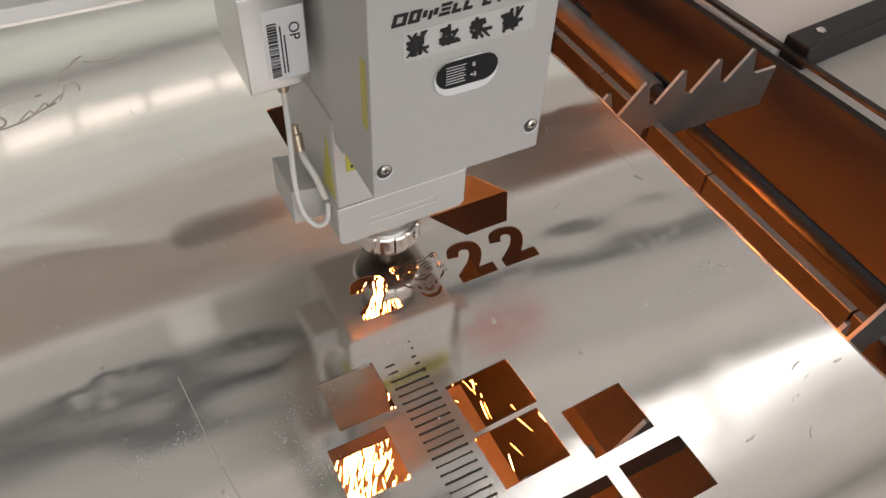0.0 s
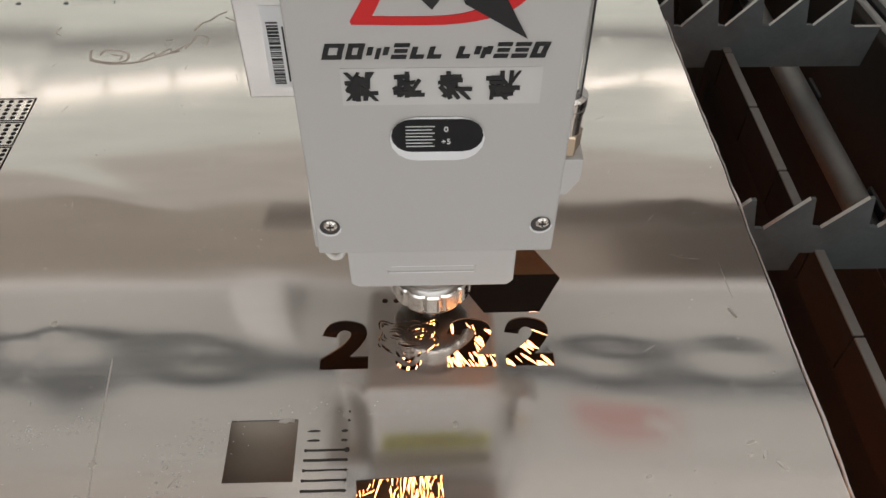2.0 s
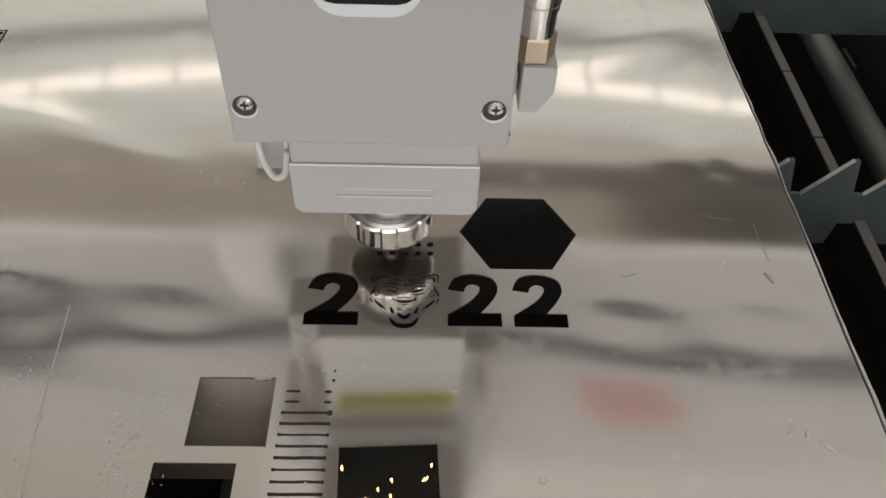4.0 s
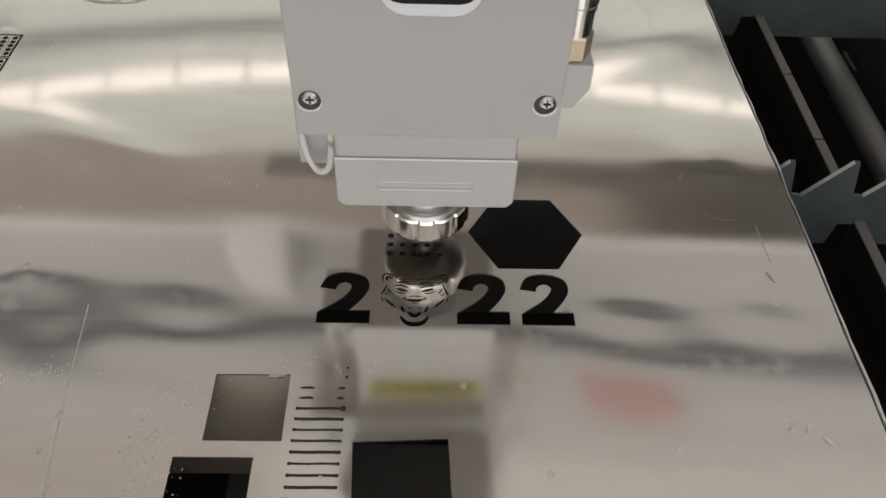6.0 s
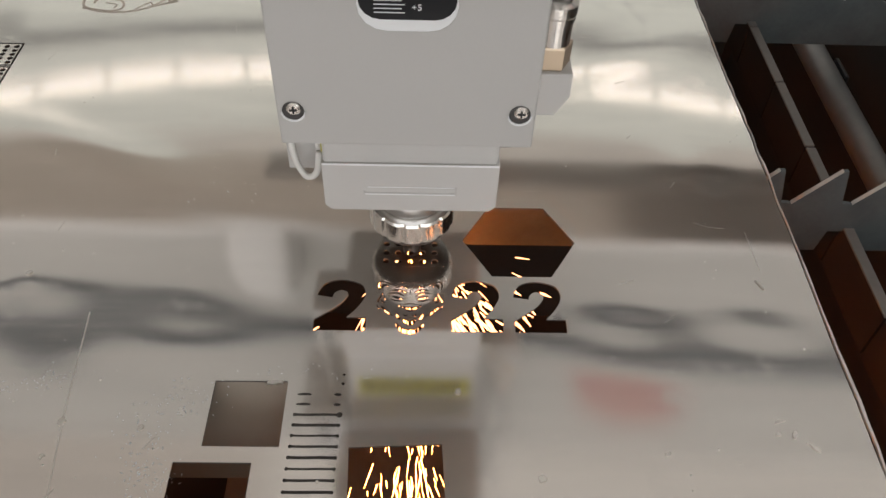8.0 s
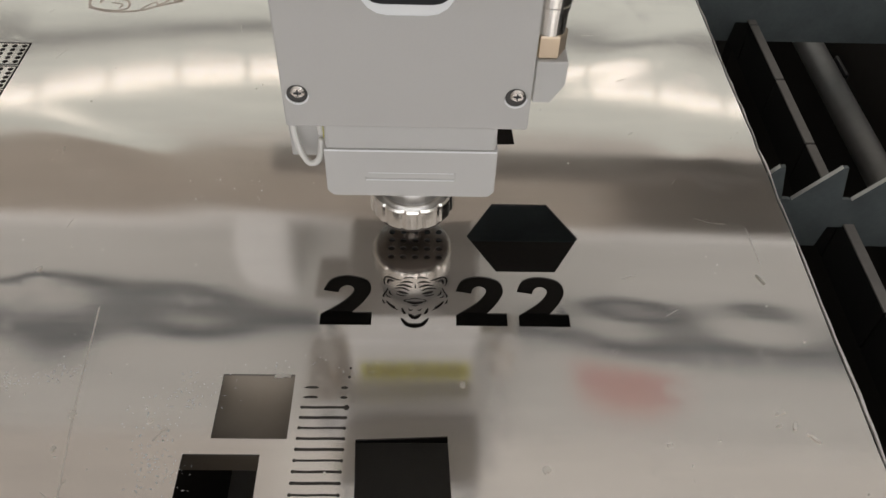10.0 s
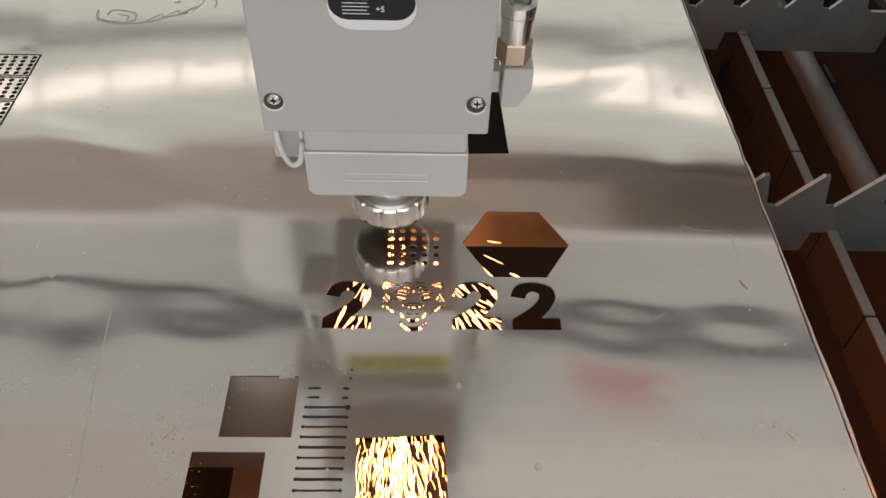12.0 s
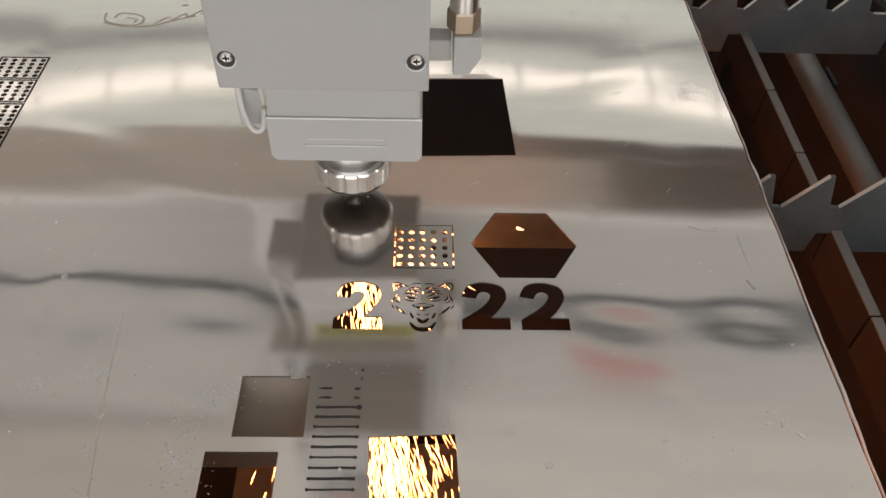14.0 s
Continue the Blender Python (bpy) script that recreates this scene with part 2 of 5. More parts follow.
def stadium(cx, cz, w, h, n=8):
    r = h / 2
    pts = []
    for s, a0 in ((1, -90), (-1, 90)):
        for k in range(n + 1):
            a = radians(a0 + 180 * k / n)
            pts.append((cx + s * (w / 2 - r) + r * math.cos(a), cz + r * math.sin(a)))
    return pts


def lettering(name, text, size, material, parent, m):
    """Lettering in the built-in font as a thin mesh."""
    cu = bpy.data.curves.new(name, "FONT")
    cu.body, cu.size, cu.align_x, cu.align_y, cu.extrude = text, size, "CENTER", "CENTER", 0.00012
    tmp = bpy.data.objects.new(name, cu)
    me = bpy.data.meshes.new_from_object(tmp)
    bpy.data.objects.remove(tmp)
    me.materials.append(material)
    ob = new(name, me)
    ob.parent, ob.matrix_basis = parent, m
    return ob


# ---- the cut sheet ----
EDGE_X = 0.309


def two(x0, y0=0.0, w=0.031, h=0.039):
    v = lambda *p: [Vector((a, b, 0)) for a, b in p]
    outer = smooth_line(v((0.62, 0.25), (0.83, 0.46), (0.955, 0.69), (0.86, 0.91), (0.48, 1.0), (0.14, 0.92), (0.0, 0.68)), 4, False)
    inner = smooth_line(v((0.31, 0.635), (0.35, 0.73), (0.47, 0.785), (0.6, 0.735), (0.585, 0.63), (0.40, 0.45), (0.0, 0.21)), 4, False)
    pts = v((0, 0), (1, 0), (1, 0.25)) + outer + inner
    return [(x0 + p.x * w, y0 + p.y * h) for p in pts]


def stroke(pts, w, taper=True):
    """A tapered stroke round a curved line, as a polygon."""
    line = smooth_line([Vector((*p, 0)) for p in pts], 4, False)
    left, right = [], []
    for i, p in enumerate(line):
        d = (line[min(i + 1, len(line) - 1)] - line[max(i - 1, 0)]).normalized()
        k = i / (len(line) - 1)
        half = w / 2 * (max(0.16, math.sin(math.pi * k) ** 0.6) if taper else 1.0)
        nrm = Vector((-d.y, d.x, 0)) * half
        left.append(p + nrm)
        right.append(p - nrm)
    return [(p.x, p.y) for p in left + right[::-1]]


def tiger_cuts():
    """The cuts of a tiger's face, in a field one wide (-0.5 to 0.5) and one high."""
    half = [
        ([(-0.47, 0.80), (-0.49, 0.93), (-0.44, 0.985), (-0.30, 0.93), (-0.22, 0.91)], 0.034),
        ([(-0.43, 0.84), (-0.42, 0.92), (-0.33, 0.89)], 0.05),
        ([(-0.20, 0.95), (-0.10, 0.975), (-0.02, 0.96)], 0.026),
        ([(-0.24, 0.86), (-0.12, 0.885), (-0.03, 0.85)], 0.034),
        ([(-0.30, 0.80), (-0.17, 0.815), (-0.05, 0.76)], 0.04),
        ([(-0.33, 0.745), (-0.20, 0.755), (-0.08, 0.69)], 0.034),
        ([(-0.28, 0.69), (-0.20, 0.665), (-0.10, 0.635)], 0.05),
        ([(-0.30, 0.635), (-0.20, 0.60), (-0.13, 0.60)], 0.026),
        ([(-0.42, 0.77), (-0.45, 0.68), (-0.49, 0.60), (-0.47, 0.57)], 0.03),
        ([(-0.40, 0.71), (-0.39, 0.64), (-0.34, 0.60)], 0.026),
        ([(-0.45, 0.63), (-0.42, 0.58), (-0.37, 0.56)], 0.022),
        ([(-0.50, 0.53), (-0.48, 0.47), (-0.45, 0.44)], 0.022),
        ([(-0.44, 0.50), (-0.38, 0.42), (-0.29, 0.36)], 0.04),
        ([(-0.41, 0.43), (-0.33, 0.36), (-0.25, 0.31)], 0.022),
        ([(-0.20, 0.36), (-0.17, 0.28), (-0.14, 0.24)], 0.045),
        ([(-0.10, 0.35), (-0.07, 0.31), (-0.03, 0.33)], 0.022),
        ([(-0.12, 0.53), (-0.17, 0.50), (-0.10, 0.475)], 0.026),
    ]
    out = [(stroke(p, w)) for p, w in half] + [stroke([(-x, y) for x, y in p], w) for p, w in half]
    mid = [
        ([(-0.14, 0.485), (0.0, 0.455), (0.14, 0.485)], 0.055), ([(-0.12, 0.52), (0.0, 0.545), (0.12, 0.52)], 0.02),
        ([(0.0, 0.83), (0.0, 0.74)], 0.02), ([(-0.10, 0.25), (0.0, 0.17), (0.10, 0.25)], 0.075),
        ([(-0.21, 0.17), (-0.12, 0.05), (0.0, 0.02), (0.12, 0.05), (0.21, 0.17)], 0.09), ([(-0.05, 0.41), (0.0, 0.40), (0.05, 0.41)], 0.02),
    ]
    return out + [stroke(p, w) for p, w in mid]


def rect(x0, x1, y0, y1, turn=0.0):
    cx, cy, c, s = (x0 + x1) / 2, (y0 + y1) / 2, math.cos(radians(turn)), math.sin(radians(turn))
    return [(cx + (x - cx) * c - (y - cy) * s, cy + (x - cx) * s + (y - cy) * c) for x, y in ((x0, y0), (x1, y0), (x1, y1), (x0, y1))]


def circle(cx, cy, r, n=12):
    return [(cx + r * math.cos(2 * math.pi * k / n), cy + r * math.sin(2 * math.pi * k / n)) for k in range(n)]


HOLE_X = [0.041 + 0.0077 * k for k in range(5)]
HOLE_Y = [0.055 + 0.00725 * k for k in range(5)]
HOLE_R = 0.0021
holes = [two(0.0), two(0.082), two(0.120)]
holes += [[(0.057 + u * 0.040, -0.001 + v * 0.0395) for u, v in c] for c in tiger_cuts()]
holes += [circle(x, y, HOLE_R) for x in HOLE_X for y in HOLE_Y]
holes.append([(0.090, 0.0735), (0.108, 0.043), (0.1455, 0.043), (0.1635, 0.0725), (0.1455, 0.104), (0.108, 0.104)])
holes += [rect(-0.0505, -0.010, -0.0758, -0.035), rect(-0.0635, -0.023, -0.1255, -0.085)]
holes += [rect(0.0275, 0.077, -0.1145, -0.0745, 2.6), rect(0.026, 0.0755, -0.158, -0.118, 2.0), rect(0.0885, 0.1375, -0.1655, -0.1265, 2.6), rect(0.0995, 0.149, -0.216, -0.177, 0.5), rect(0.040, 0.0895, -0.218, -0.179, 0.5)]
holes.append([(0.016, 0.163), (0.128, 0.167), (0.1235, 0.2655), (0.016, 0.263)])
# a row of fine burnt grooves, and the marks that lead up to it
grooves = []
for k in range(19):
    y = -0.0562 - 0.0064 * k
    grooves.append(stroke([(-0.0045 - 0.00012 * k, y), (0.004, y - 0.0001), (0.012, y + 0.0001), (0.0205 - 0.00006 * k, y)], 0.0013 + 0.0003 * math.sin(k * 2.1), False))
    grooves.append(circle(-0.0040 - 0.00012 * k, y, 0.0010, 7))
    grooves.append(circle(0.0203 - 0.00006 * k, y, 0.0010 + 0.0007 * (k == 0), 7))
for k, y in enumerate((-0.0435, -0.0498)):
    grooves += [stroke([(-0.004, y), (0.001, y + 0.0002), (0.004, y)], 0.0014), stroke([(0.0165, y), (0.0205, y)], 0.0016)]
grooves += [circle(0.021, -0.0305, 0.0007, 6), circle(0.0207, -0.0365, 0.0009, 6)]
# cut lines round panels: outer and inner outline of the kerf
KERF = 0.00045
kerfs = [(0.0375, 0.0775, 0.051, 0.0905)]
panel_rows = [0.257, 0.2245, 0.192, 0.1595, 0.127]
for y in panel_rows:
    kerfs.append((-0.3055, -0.2655, y, y + 0.030))
    holes += [circle(-0.3015 + 0.0080 * i, y + 0.004 + 0.0055 * j, 0.0024, 8) for i in range(5) for j in range(5)]
rings = [(rect(a - k, b + k, c - k, d + k), rect(a + k, b - k, c + k, d - k)) for (a, b, c, d), k in zip(kerfs, [KERF] + [0.0009] * 5)]


def sheet_z(x, y):
    """The slight buckling of the sheet."""
    calm = 0.08 + 0.92 * min(1.0, max(0.0, (0.20 - y) / 0.08))
    z = 0.00004 * calm * math.sin(2 * math.pi * (y + 0.05 * math.sin(5 * x)) / 0.105 + 1.2 + 1.5 * x)
    z += (0.00012 + 0.00050 * calm + 0.0009 * math.exp(-((y - 0.005) / 0.05) ** 2)) * noise.noise((x * 4.0, y * 12.0, 0.3)) + 0.00007 * calm * noise.noise((x * 10 + 7, y * 34.0, 2.3))
    # a long crease that runs in from the dents
    line = 0.040 - 0.10 * (x + 0.18) ** 2
    for x0, w, a in ((-0.20, 0.12, 0.00042), (0.21, 0.08, 0.0007)):
        z += a * math.exp(-((x - x0) / w) ** 2) * math.exp(-((y - line) / 0.017) ** 2)
    for x0, y0, r, a in ((-0.178, 0.040, 0.009, 0.0006), (-0.197, 0.031, 0.009, 0.0006), (-0.185, 0.0, 0.06, -0.0006), (-0.03, 0.06, 0.03, -0.0004), (0.25, 0.15, 0.02, 0.0004), (0.268, 0.135, 0.012, -0.0004)):
        z += a * math.exp(-((x - x0) ** 2 + (y - y0) ** 2) / r ** 2)
    # long shallow dents beside the figures
    for x0, y0, rx, ry, a in ((0.183, 0.006, 0.028, 0.0130, -0.00060), (0.266, 0.008, 0.027, 0.0130, -0.00064), (0.205, -0.016, 0.08, 0.008, -0.00012), (-0.076, 0.011, 0.033, 0.0135, -0.00062), (-0.152, 0.006, 0.024, 0.022, -0.00070),
                              (-0.09, -0.032, 0.075, 0.012, -0.00030), (-0.20, -0.012, 0.03, 0.016, 0.00030), (0.235, 0.128, 0.010, 0.008, -0.00008), (0.252, 0.122, 0.007, 0.009, -0.00008)):
        z += a * math.exp(-((x - x0) / rx) ** 2 - ((y - y0 + 0.10 * (x - x0)) / ry) ** 2)
    # the far part bows down towards both sides
    u = min(2.2, ((x - 0.02) / 0.2) ** 2)
    z -= 0.0105 * u * (0.05 + 0.05 * math.tanh((y - 0.22) / 0.05))
    # folds that run across the two far corners
    z += 0.00065 * math.exp(-((y - 0.152 + 0.50 * (x + 0.155)) / 0.020) ** 2) * math.exp(-((x + 0.15) / 0.09) ** 2)
    z -= 0.00018 * math.exp(-((y - 0.190 + 0.30 * (x + 0.20)) / 0.016) ** 2) * math.exp(-((x + 0.22) / 0.06) ** 2)
    z += 0.00020 * math.exp(-((y - 0.292 - 0.55 * (x - 0.23)) / 0.022) ** 2) * math.exp(-((x - 0.24) / 0.07) ** 2)
    z -= 0.00010 * math.exp(-((y - 0.255 - 0.40 * (x - 0.23)) / 0.014) ** 2) * math.exp(-((x - 0.22) / 0.06) ** 2)
    z += 0.0006 * max(0.0, y - 0.22) ** 1.0 * math.sin((x + 0.1) * 6)
    return z


def build_sheet():
    from mathutils.geometry import delaunay_2d_cdt
    X0, X1, Y0, Y1 = -0.80, EDGE_X, -0.42, 0.90
    verts, edges = [], []

    def loop(pts):
        n0 = len(verts)
        verts.extend(Vector(p) for p in pts)
        edges.extend((n0 + i, n0 + (i + 1) % len(pts)) for i in range(len(pts)))
    # the rim, a little uneven along the free side
    n = 70
    side = [(X1 + 0.0011 * noise.noise((0, (Y0 + (Y1 - Y0) * k / n) * 40, 5)), Y0 + (Y1 - Y0) * k / n) for k in range(n + 1)]
    loop([(X0, Y0)] + side + [(X0, Y1)])
    for h in holes:
        loop(h)
    for o, i in rings:
        loop(o)
        loop(i)
    rim = len(verts)
    x = X0 + 0.01
    while x < X1 - 0.004:
        fine_x = x > -0.36
        y = Y0 + 0.01
        while y < Y1 - 0.004:
            fine = fine_x and -0.26 < y < 0.46
            verts.append(Vector((x, y)))
            y += 0.0075 if fine else 0.03
        x += 0.0075 if fine_x else 0.03
    vs, _, fs, *_ = delaunay_2d_cdt(verts, edges, [], 0, 1e-6)
    P = np.array([(v.x, v.y) for v in vs])
    tri = np.array([f[:3] for f in fs if len(f) == 3])
    mid = P[tri].mean(axis=1)

    def inside(poly):
        poly = np.array(poly)
        lo, hi = poly.min(0), poly.max(0)
        idx = np.nonzero(((mid > lo) & (mid < hi)).all(1))[0]
        out = np.zeros(len(mid), bool)
        q = mid[idx]
        hit = np.zeros(len(idx), bool)
        a, b = poly, np.roll(poly, -1, 0)
        for (ax, ay), (bx, by) in zip(a, b):
            if ay == by:
                continue
            c = ((ay > q[:, 1]) != (by > q[:, 1])) & (q[:, 0] < (bx - ax) * (q[:, 1] - ay) / (by - ay) + ax)
            hit ^= c
        out[idx] = hit
        return out
    keep = inside([(X0, Y0)] + side + [(X0, Y1)])
    for h in holes:
        keep &= ~inside(h)
    for o, i in rings:
        keep &= ~(inside(o) & ~inside(i))
    tri = tri[keep]
    b = bmesh.new()
    bv = [b.verts.new((p[0], p[1], sheet_z(p[0], p[1]))) for p in P]
    for t in tri:
        try:
            b.faces.new([bv[i] for i in t])
        except ValueError:
            pass
    b.verts.ensure_lookup_table()
    bmesh.ops.delete(b, geom=[v for v in b.verts if not v.link_faces], context="VERTS")
    b.normal_update()
    for f in b.faces:
        f.smooth = True
        if f.normal.z < 0:
            f.normal_flip()
    # thickness: an underside and walls along every open edge
    border = [e for e in b.edges if len(e.link_faces) == 1]
    top = list(b.faces)
    low = {v: b.verts.new(v.co - Vector((0, 0, 0.0012))) for v in list(b.verts)}
    for f in top:
        g = b.faces.new([low[v] for v in reversed(f.verts)])
        g.smooth = True
    for e in border:
        v, w = e.verts
        up_v, up_w = b.verts.new(v.co), b.verts.new(w.co)
        dn_v, dn_w = b.verts.new(low[v].co), b.verts.new(low[w].co)
        g = b.faces.new((up_v, dn_v, dn_w, up_w))
        g.material_index = 1
    sheet = part("metal_sheet", b, [M_SHEET, M_CUTEDGE])
    for g in grooves:
        z = sheet_z(sum(p[0] for p in g) / len(g), sum(p[1] for p in g) / len(g))
        part("burnt_groove", prism(g, z - 0.0004, z + 0.00025, "xy"), M_GROOVE, sheet)
    return tagged(sheet, "thin shiny metal sheet with cut-out digits, squares and slots", "metal sheet")


build_sheet()


# ---- the cutting bed ----
def slat(y, x0=-0.86, x1=0.555, bottom=-0.086):
    """A toothed support slat across the bed."""
    s = thing("support_slat", "toothed galvanised steel slat standing across the dark cutting bed", "support slat", "slats of the bed", m=pose(0, y, 0))
    pitch, pts = 0.0467, []
    tip = 0.3253 - 26 * pitch
    while tip < x1 - 0.03:
        if tip - 0.0335 > x0:
            pts += [(tip - 0.034, -0.034), (tip - 0.030, -0.035), (tip - 0.0028, -0.0022), (tip + 0.001, -0.0016), (tip + 0.0085, -0.034)]
        tip += pitch
    pts = [p for p in pts if p[0] > x0 + 0.003]
    body = [(x0, -0.038)] + pts + [(x1 - 0.028, -0.037), (x1, -0.037), (x1 - 0.004, bottom), (0.399, bottom), (0.3985, -0.064), (0.3805, -0.064), (0.378, bottom), (x0 + 0.01, bottom)]
    part("toothed_plate", prism(body, -0.0016, 0.0016), M_SLAT, s)
    e = bmesh.new()
    for a, c in zip(body[1:], body[2:len(pts) + 3]):
        if abs(a[0] - c[0]) > 0.0095:
            w = [(a[0], a[1]), (c[0], c[1]), (c[0], c[1] + 0.0007), (a[0], a[1] + 0.0007)]
            join(e, prism(w, -0.00165, 0.00165))
    part("bare_edge", e, M_SLATEDGE, s, "bright bare cut edges of the teeth")
    return s


for y in (-0.450, -0.158, 0.150, 0.441, 0.740):
    slat(y)


ASKEW = Matrix.Translation((0.581, 0.2, 0)) @ pose(0, 0, 0, 0, 0, 4.5) @ Matrix.Translation((-0.603, -0.2, 0))


def bed_frame():
    bed = thing("cutting_bed", "deep sooty black steel bed under the slats", "cutting bed")
    part("side_wall", box(0.600, 0.612, -0.7, 1.2, -0.75, -0.052, 0.002), M_PIT, bed, m=ASKEW)
    part("side_wall", box(-0.912, -0.90, -0.6, 1.2, -0.75, -0.052, 0.002), M_PIT, bed)
    part("end_wall", box(-0.899, 0.599, -0.6, -0.588, -0.75, -0.052, 0.002), M_PIT, bed)
    part("end_wall", box(-0.899, 0.599, 1.188, 1.2, -0.75, -0.052, 0.002), M_PIT, bed)
    # tray with a chute opening in the middle, over a closed slag drawer
    for b in ((-0.899, -0.25, -0.587, 1.187), (0.34, 0.599, -0.587, 1.187), (-0.2499, 0.3399, -0.587, -0.22), (-0.2499, 0.3399, 0.40, 1.187)):
        part("slag_tray", box(b[0], b[1], b[2], b[3], -0.52, -0.508), M_PIT, bed)
    for b in ((-0.27, -0.26, -0.24, 0.42), (0.35, 0.36, -0.24, 0.42), (-0.26, 0.35, -0.24, -0.23), (-0.26, 0.35, 0.41, 0.42)):
        part("chute_wall", box(b[0], b[1], b[2], b[3], -2.35, -0.521), M_PIT, bed)
    part("chute_floor", box(-0.27, 0.36, -0.24, 0.42, -2.37, -2.351), M_PIT, bed)
    for x in (-0.89, 0.58):
        for y in (-0.57, 1.15):
            part("foot", box(x, x + 0.02, y, y + 0.02, -0.90, -0.751), M_PIT, bed)
    return bed


bed_frame()
tagged(part("metal_offcut", prism([(-0.0345, -0.0025), (-0.0335, -0.0025), (-0.0690, -0.0490), (-0.0700, -0.0485)], -0.080, -0.006, "yz"), M_PLATE), "square metal offcut hanging tilted under its hole", "metal offcut")



def divider(x):
    """A plate on edge along the bed, slit at even distances, its top edge dusty."""
    d = thing("divider_plate", "long upright steel plate with a dusty slit edge", "divider plate", m=pose(x, 0, 0))
    cuts = [-0.46, -0.13] + [-0.032 + 0.0925 * k for k in range(1, 9)]
    a = -0.585
    for c in cuts + [1.185]:
        part("plate_section", box(-0.0040, 0.0040, a, c - 0.0012, -0.105, -0.0625), M_SOOT, d)
        part("top_edge", box(-0.0042, 0.0042, a, c - 0.0012, -0.0622, -0.0605, 0.0004), M_BAR, d, "pale dusty top edge")
        a = c + 0.0012
    for y in (-0.58, 0.62, 1.15):
        part("plate_foot", box(-0.0040, 0.0040, y, y + 0.03, -0.507, -0.1055), M_SOOT, d)
    return d


divider(0.3965)


def pipe_run():
    p = thing("pipe", "dark round pipe with a pale worn sleeve, along the bed wall", "pipe", m=pose(0.497, 0, -0.125))
    turn = pose(0, 0, 0, 90)
    part("pipe_barrel", lathe([(0.0105, -1.187), (0.0105, 0.587)], 28, turn), M_PIPE, p, smooth=True)
    part("sleeve", lathe([(0.0130, -0.62), (0.0140, -0.615), (0.0140, -0.262), (0.0130, -0.258)], 28, turn), M_SLEEVE, p, "pale worn sleeve", smooth=True)
    for y in (0.25, 0.43):
        part("clip", box(0.0145, 0.019, y - 0.006, y + 0.03, -0.006, 0.010, 0.002), M_PIPE, p)
    part("pipe_rest", box(-0.006, 0.006, -0.3, -0.28, -0.383, -0.0105), M_PIT, p)
    part("pipe_rest", box(-0.006, 0.006, 0.7, 0.72, -0.383, -0.0105), M_PIT, p)
    return p


pipe_run()


def side_table():
    s = thing("machine_side_frame", "white machine side with black strip and bare metal plate", "machine frame", m=ASKEW)
    part("frame_panel", box(0.614, 1.5, 0.185, 1.2, -0.90, -0.046, 0.004), M_WHITE, s)
    part("metal_plate", box(0.614, 1.5, -0.6, 0.183, -0.90, -0.060, 0.002), M_DECK, s, "dull bare metal plate")
    part("rim_strip", box(0.6135, 0.622, -0.6, 1.2, -0.0455, -0.040, 0.001), M_PIPE, s, "dark rim along the bed")
    st = part("black_strip", box(0.624, 1.5, 0.150, 0.1845, -0.0595, -0.030, 0.002), M_BLACK, s, "black strip held by bolts")
    for x in (0.66, 0.80, 0.94):
        part("bolt", lathe([(0.006, -0.0302), (0.006, -0.026), (0.004, -0.0245)], 6, Matrix.Translation((x, 0.167, 0))), M_CHROME, st)
    part("cover_box", prism([(0.625, -0.0455), (1.2, -0.0455), (1.2, 0.16), (0.69, 0.16)], 0.30, 1.1, bevel=0.004), M_WHITE, s)
    return s


side_table()


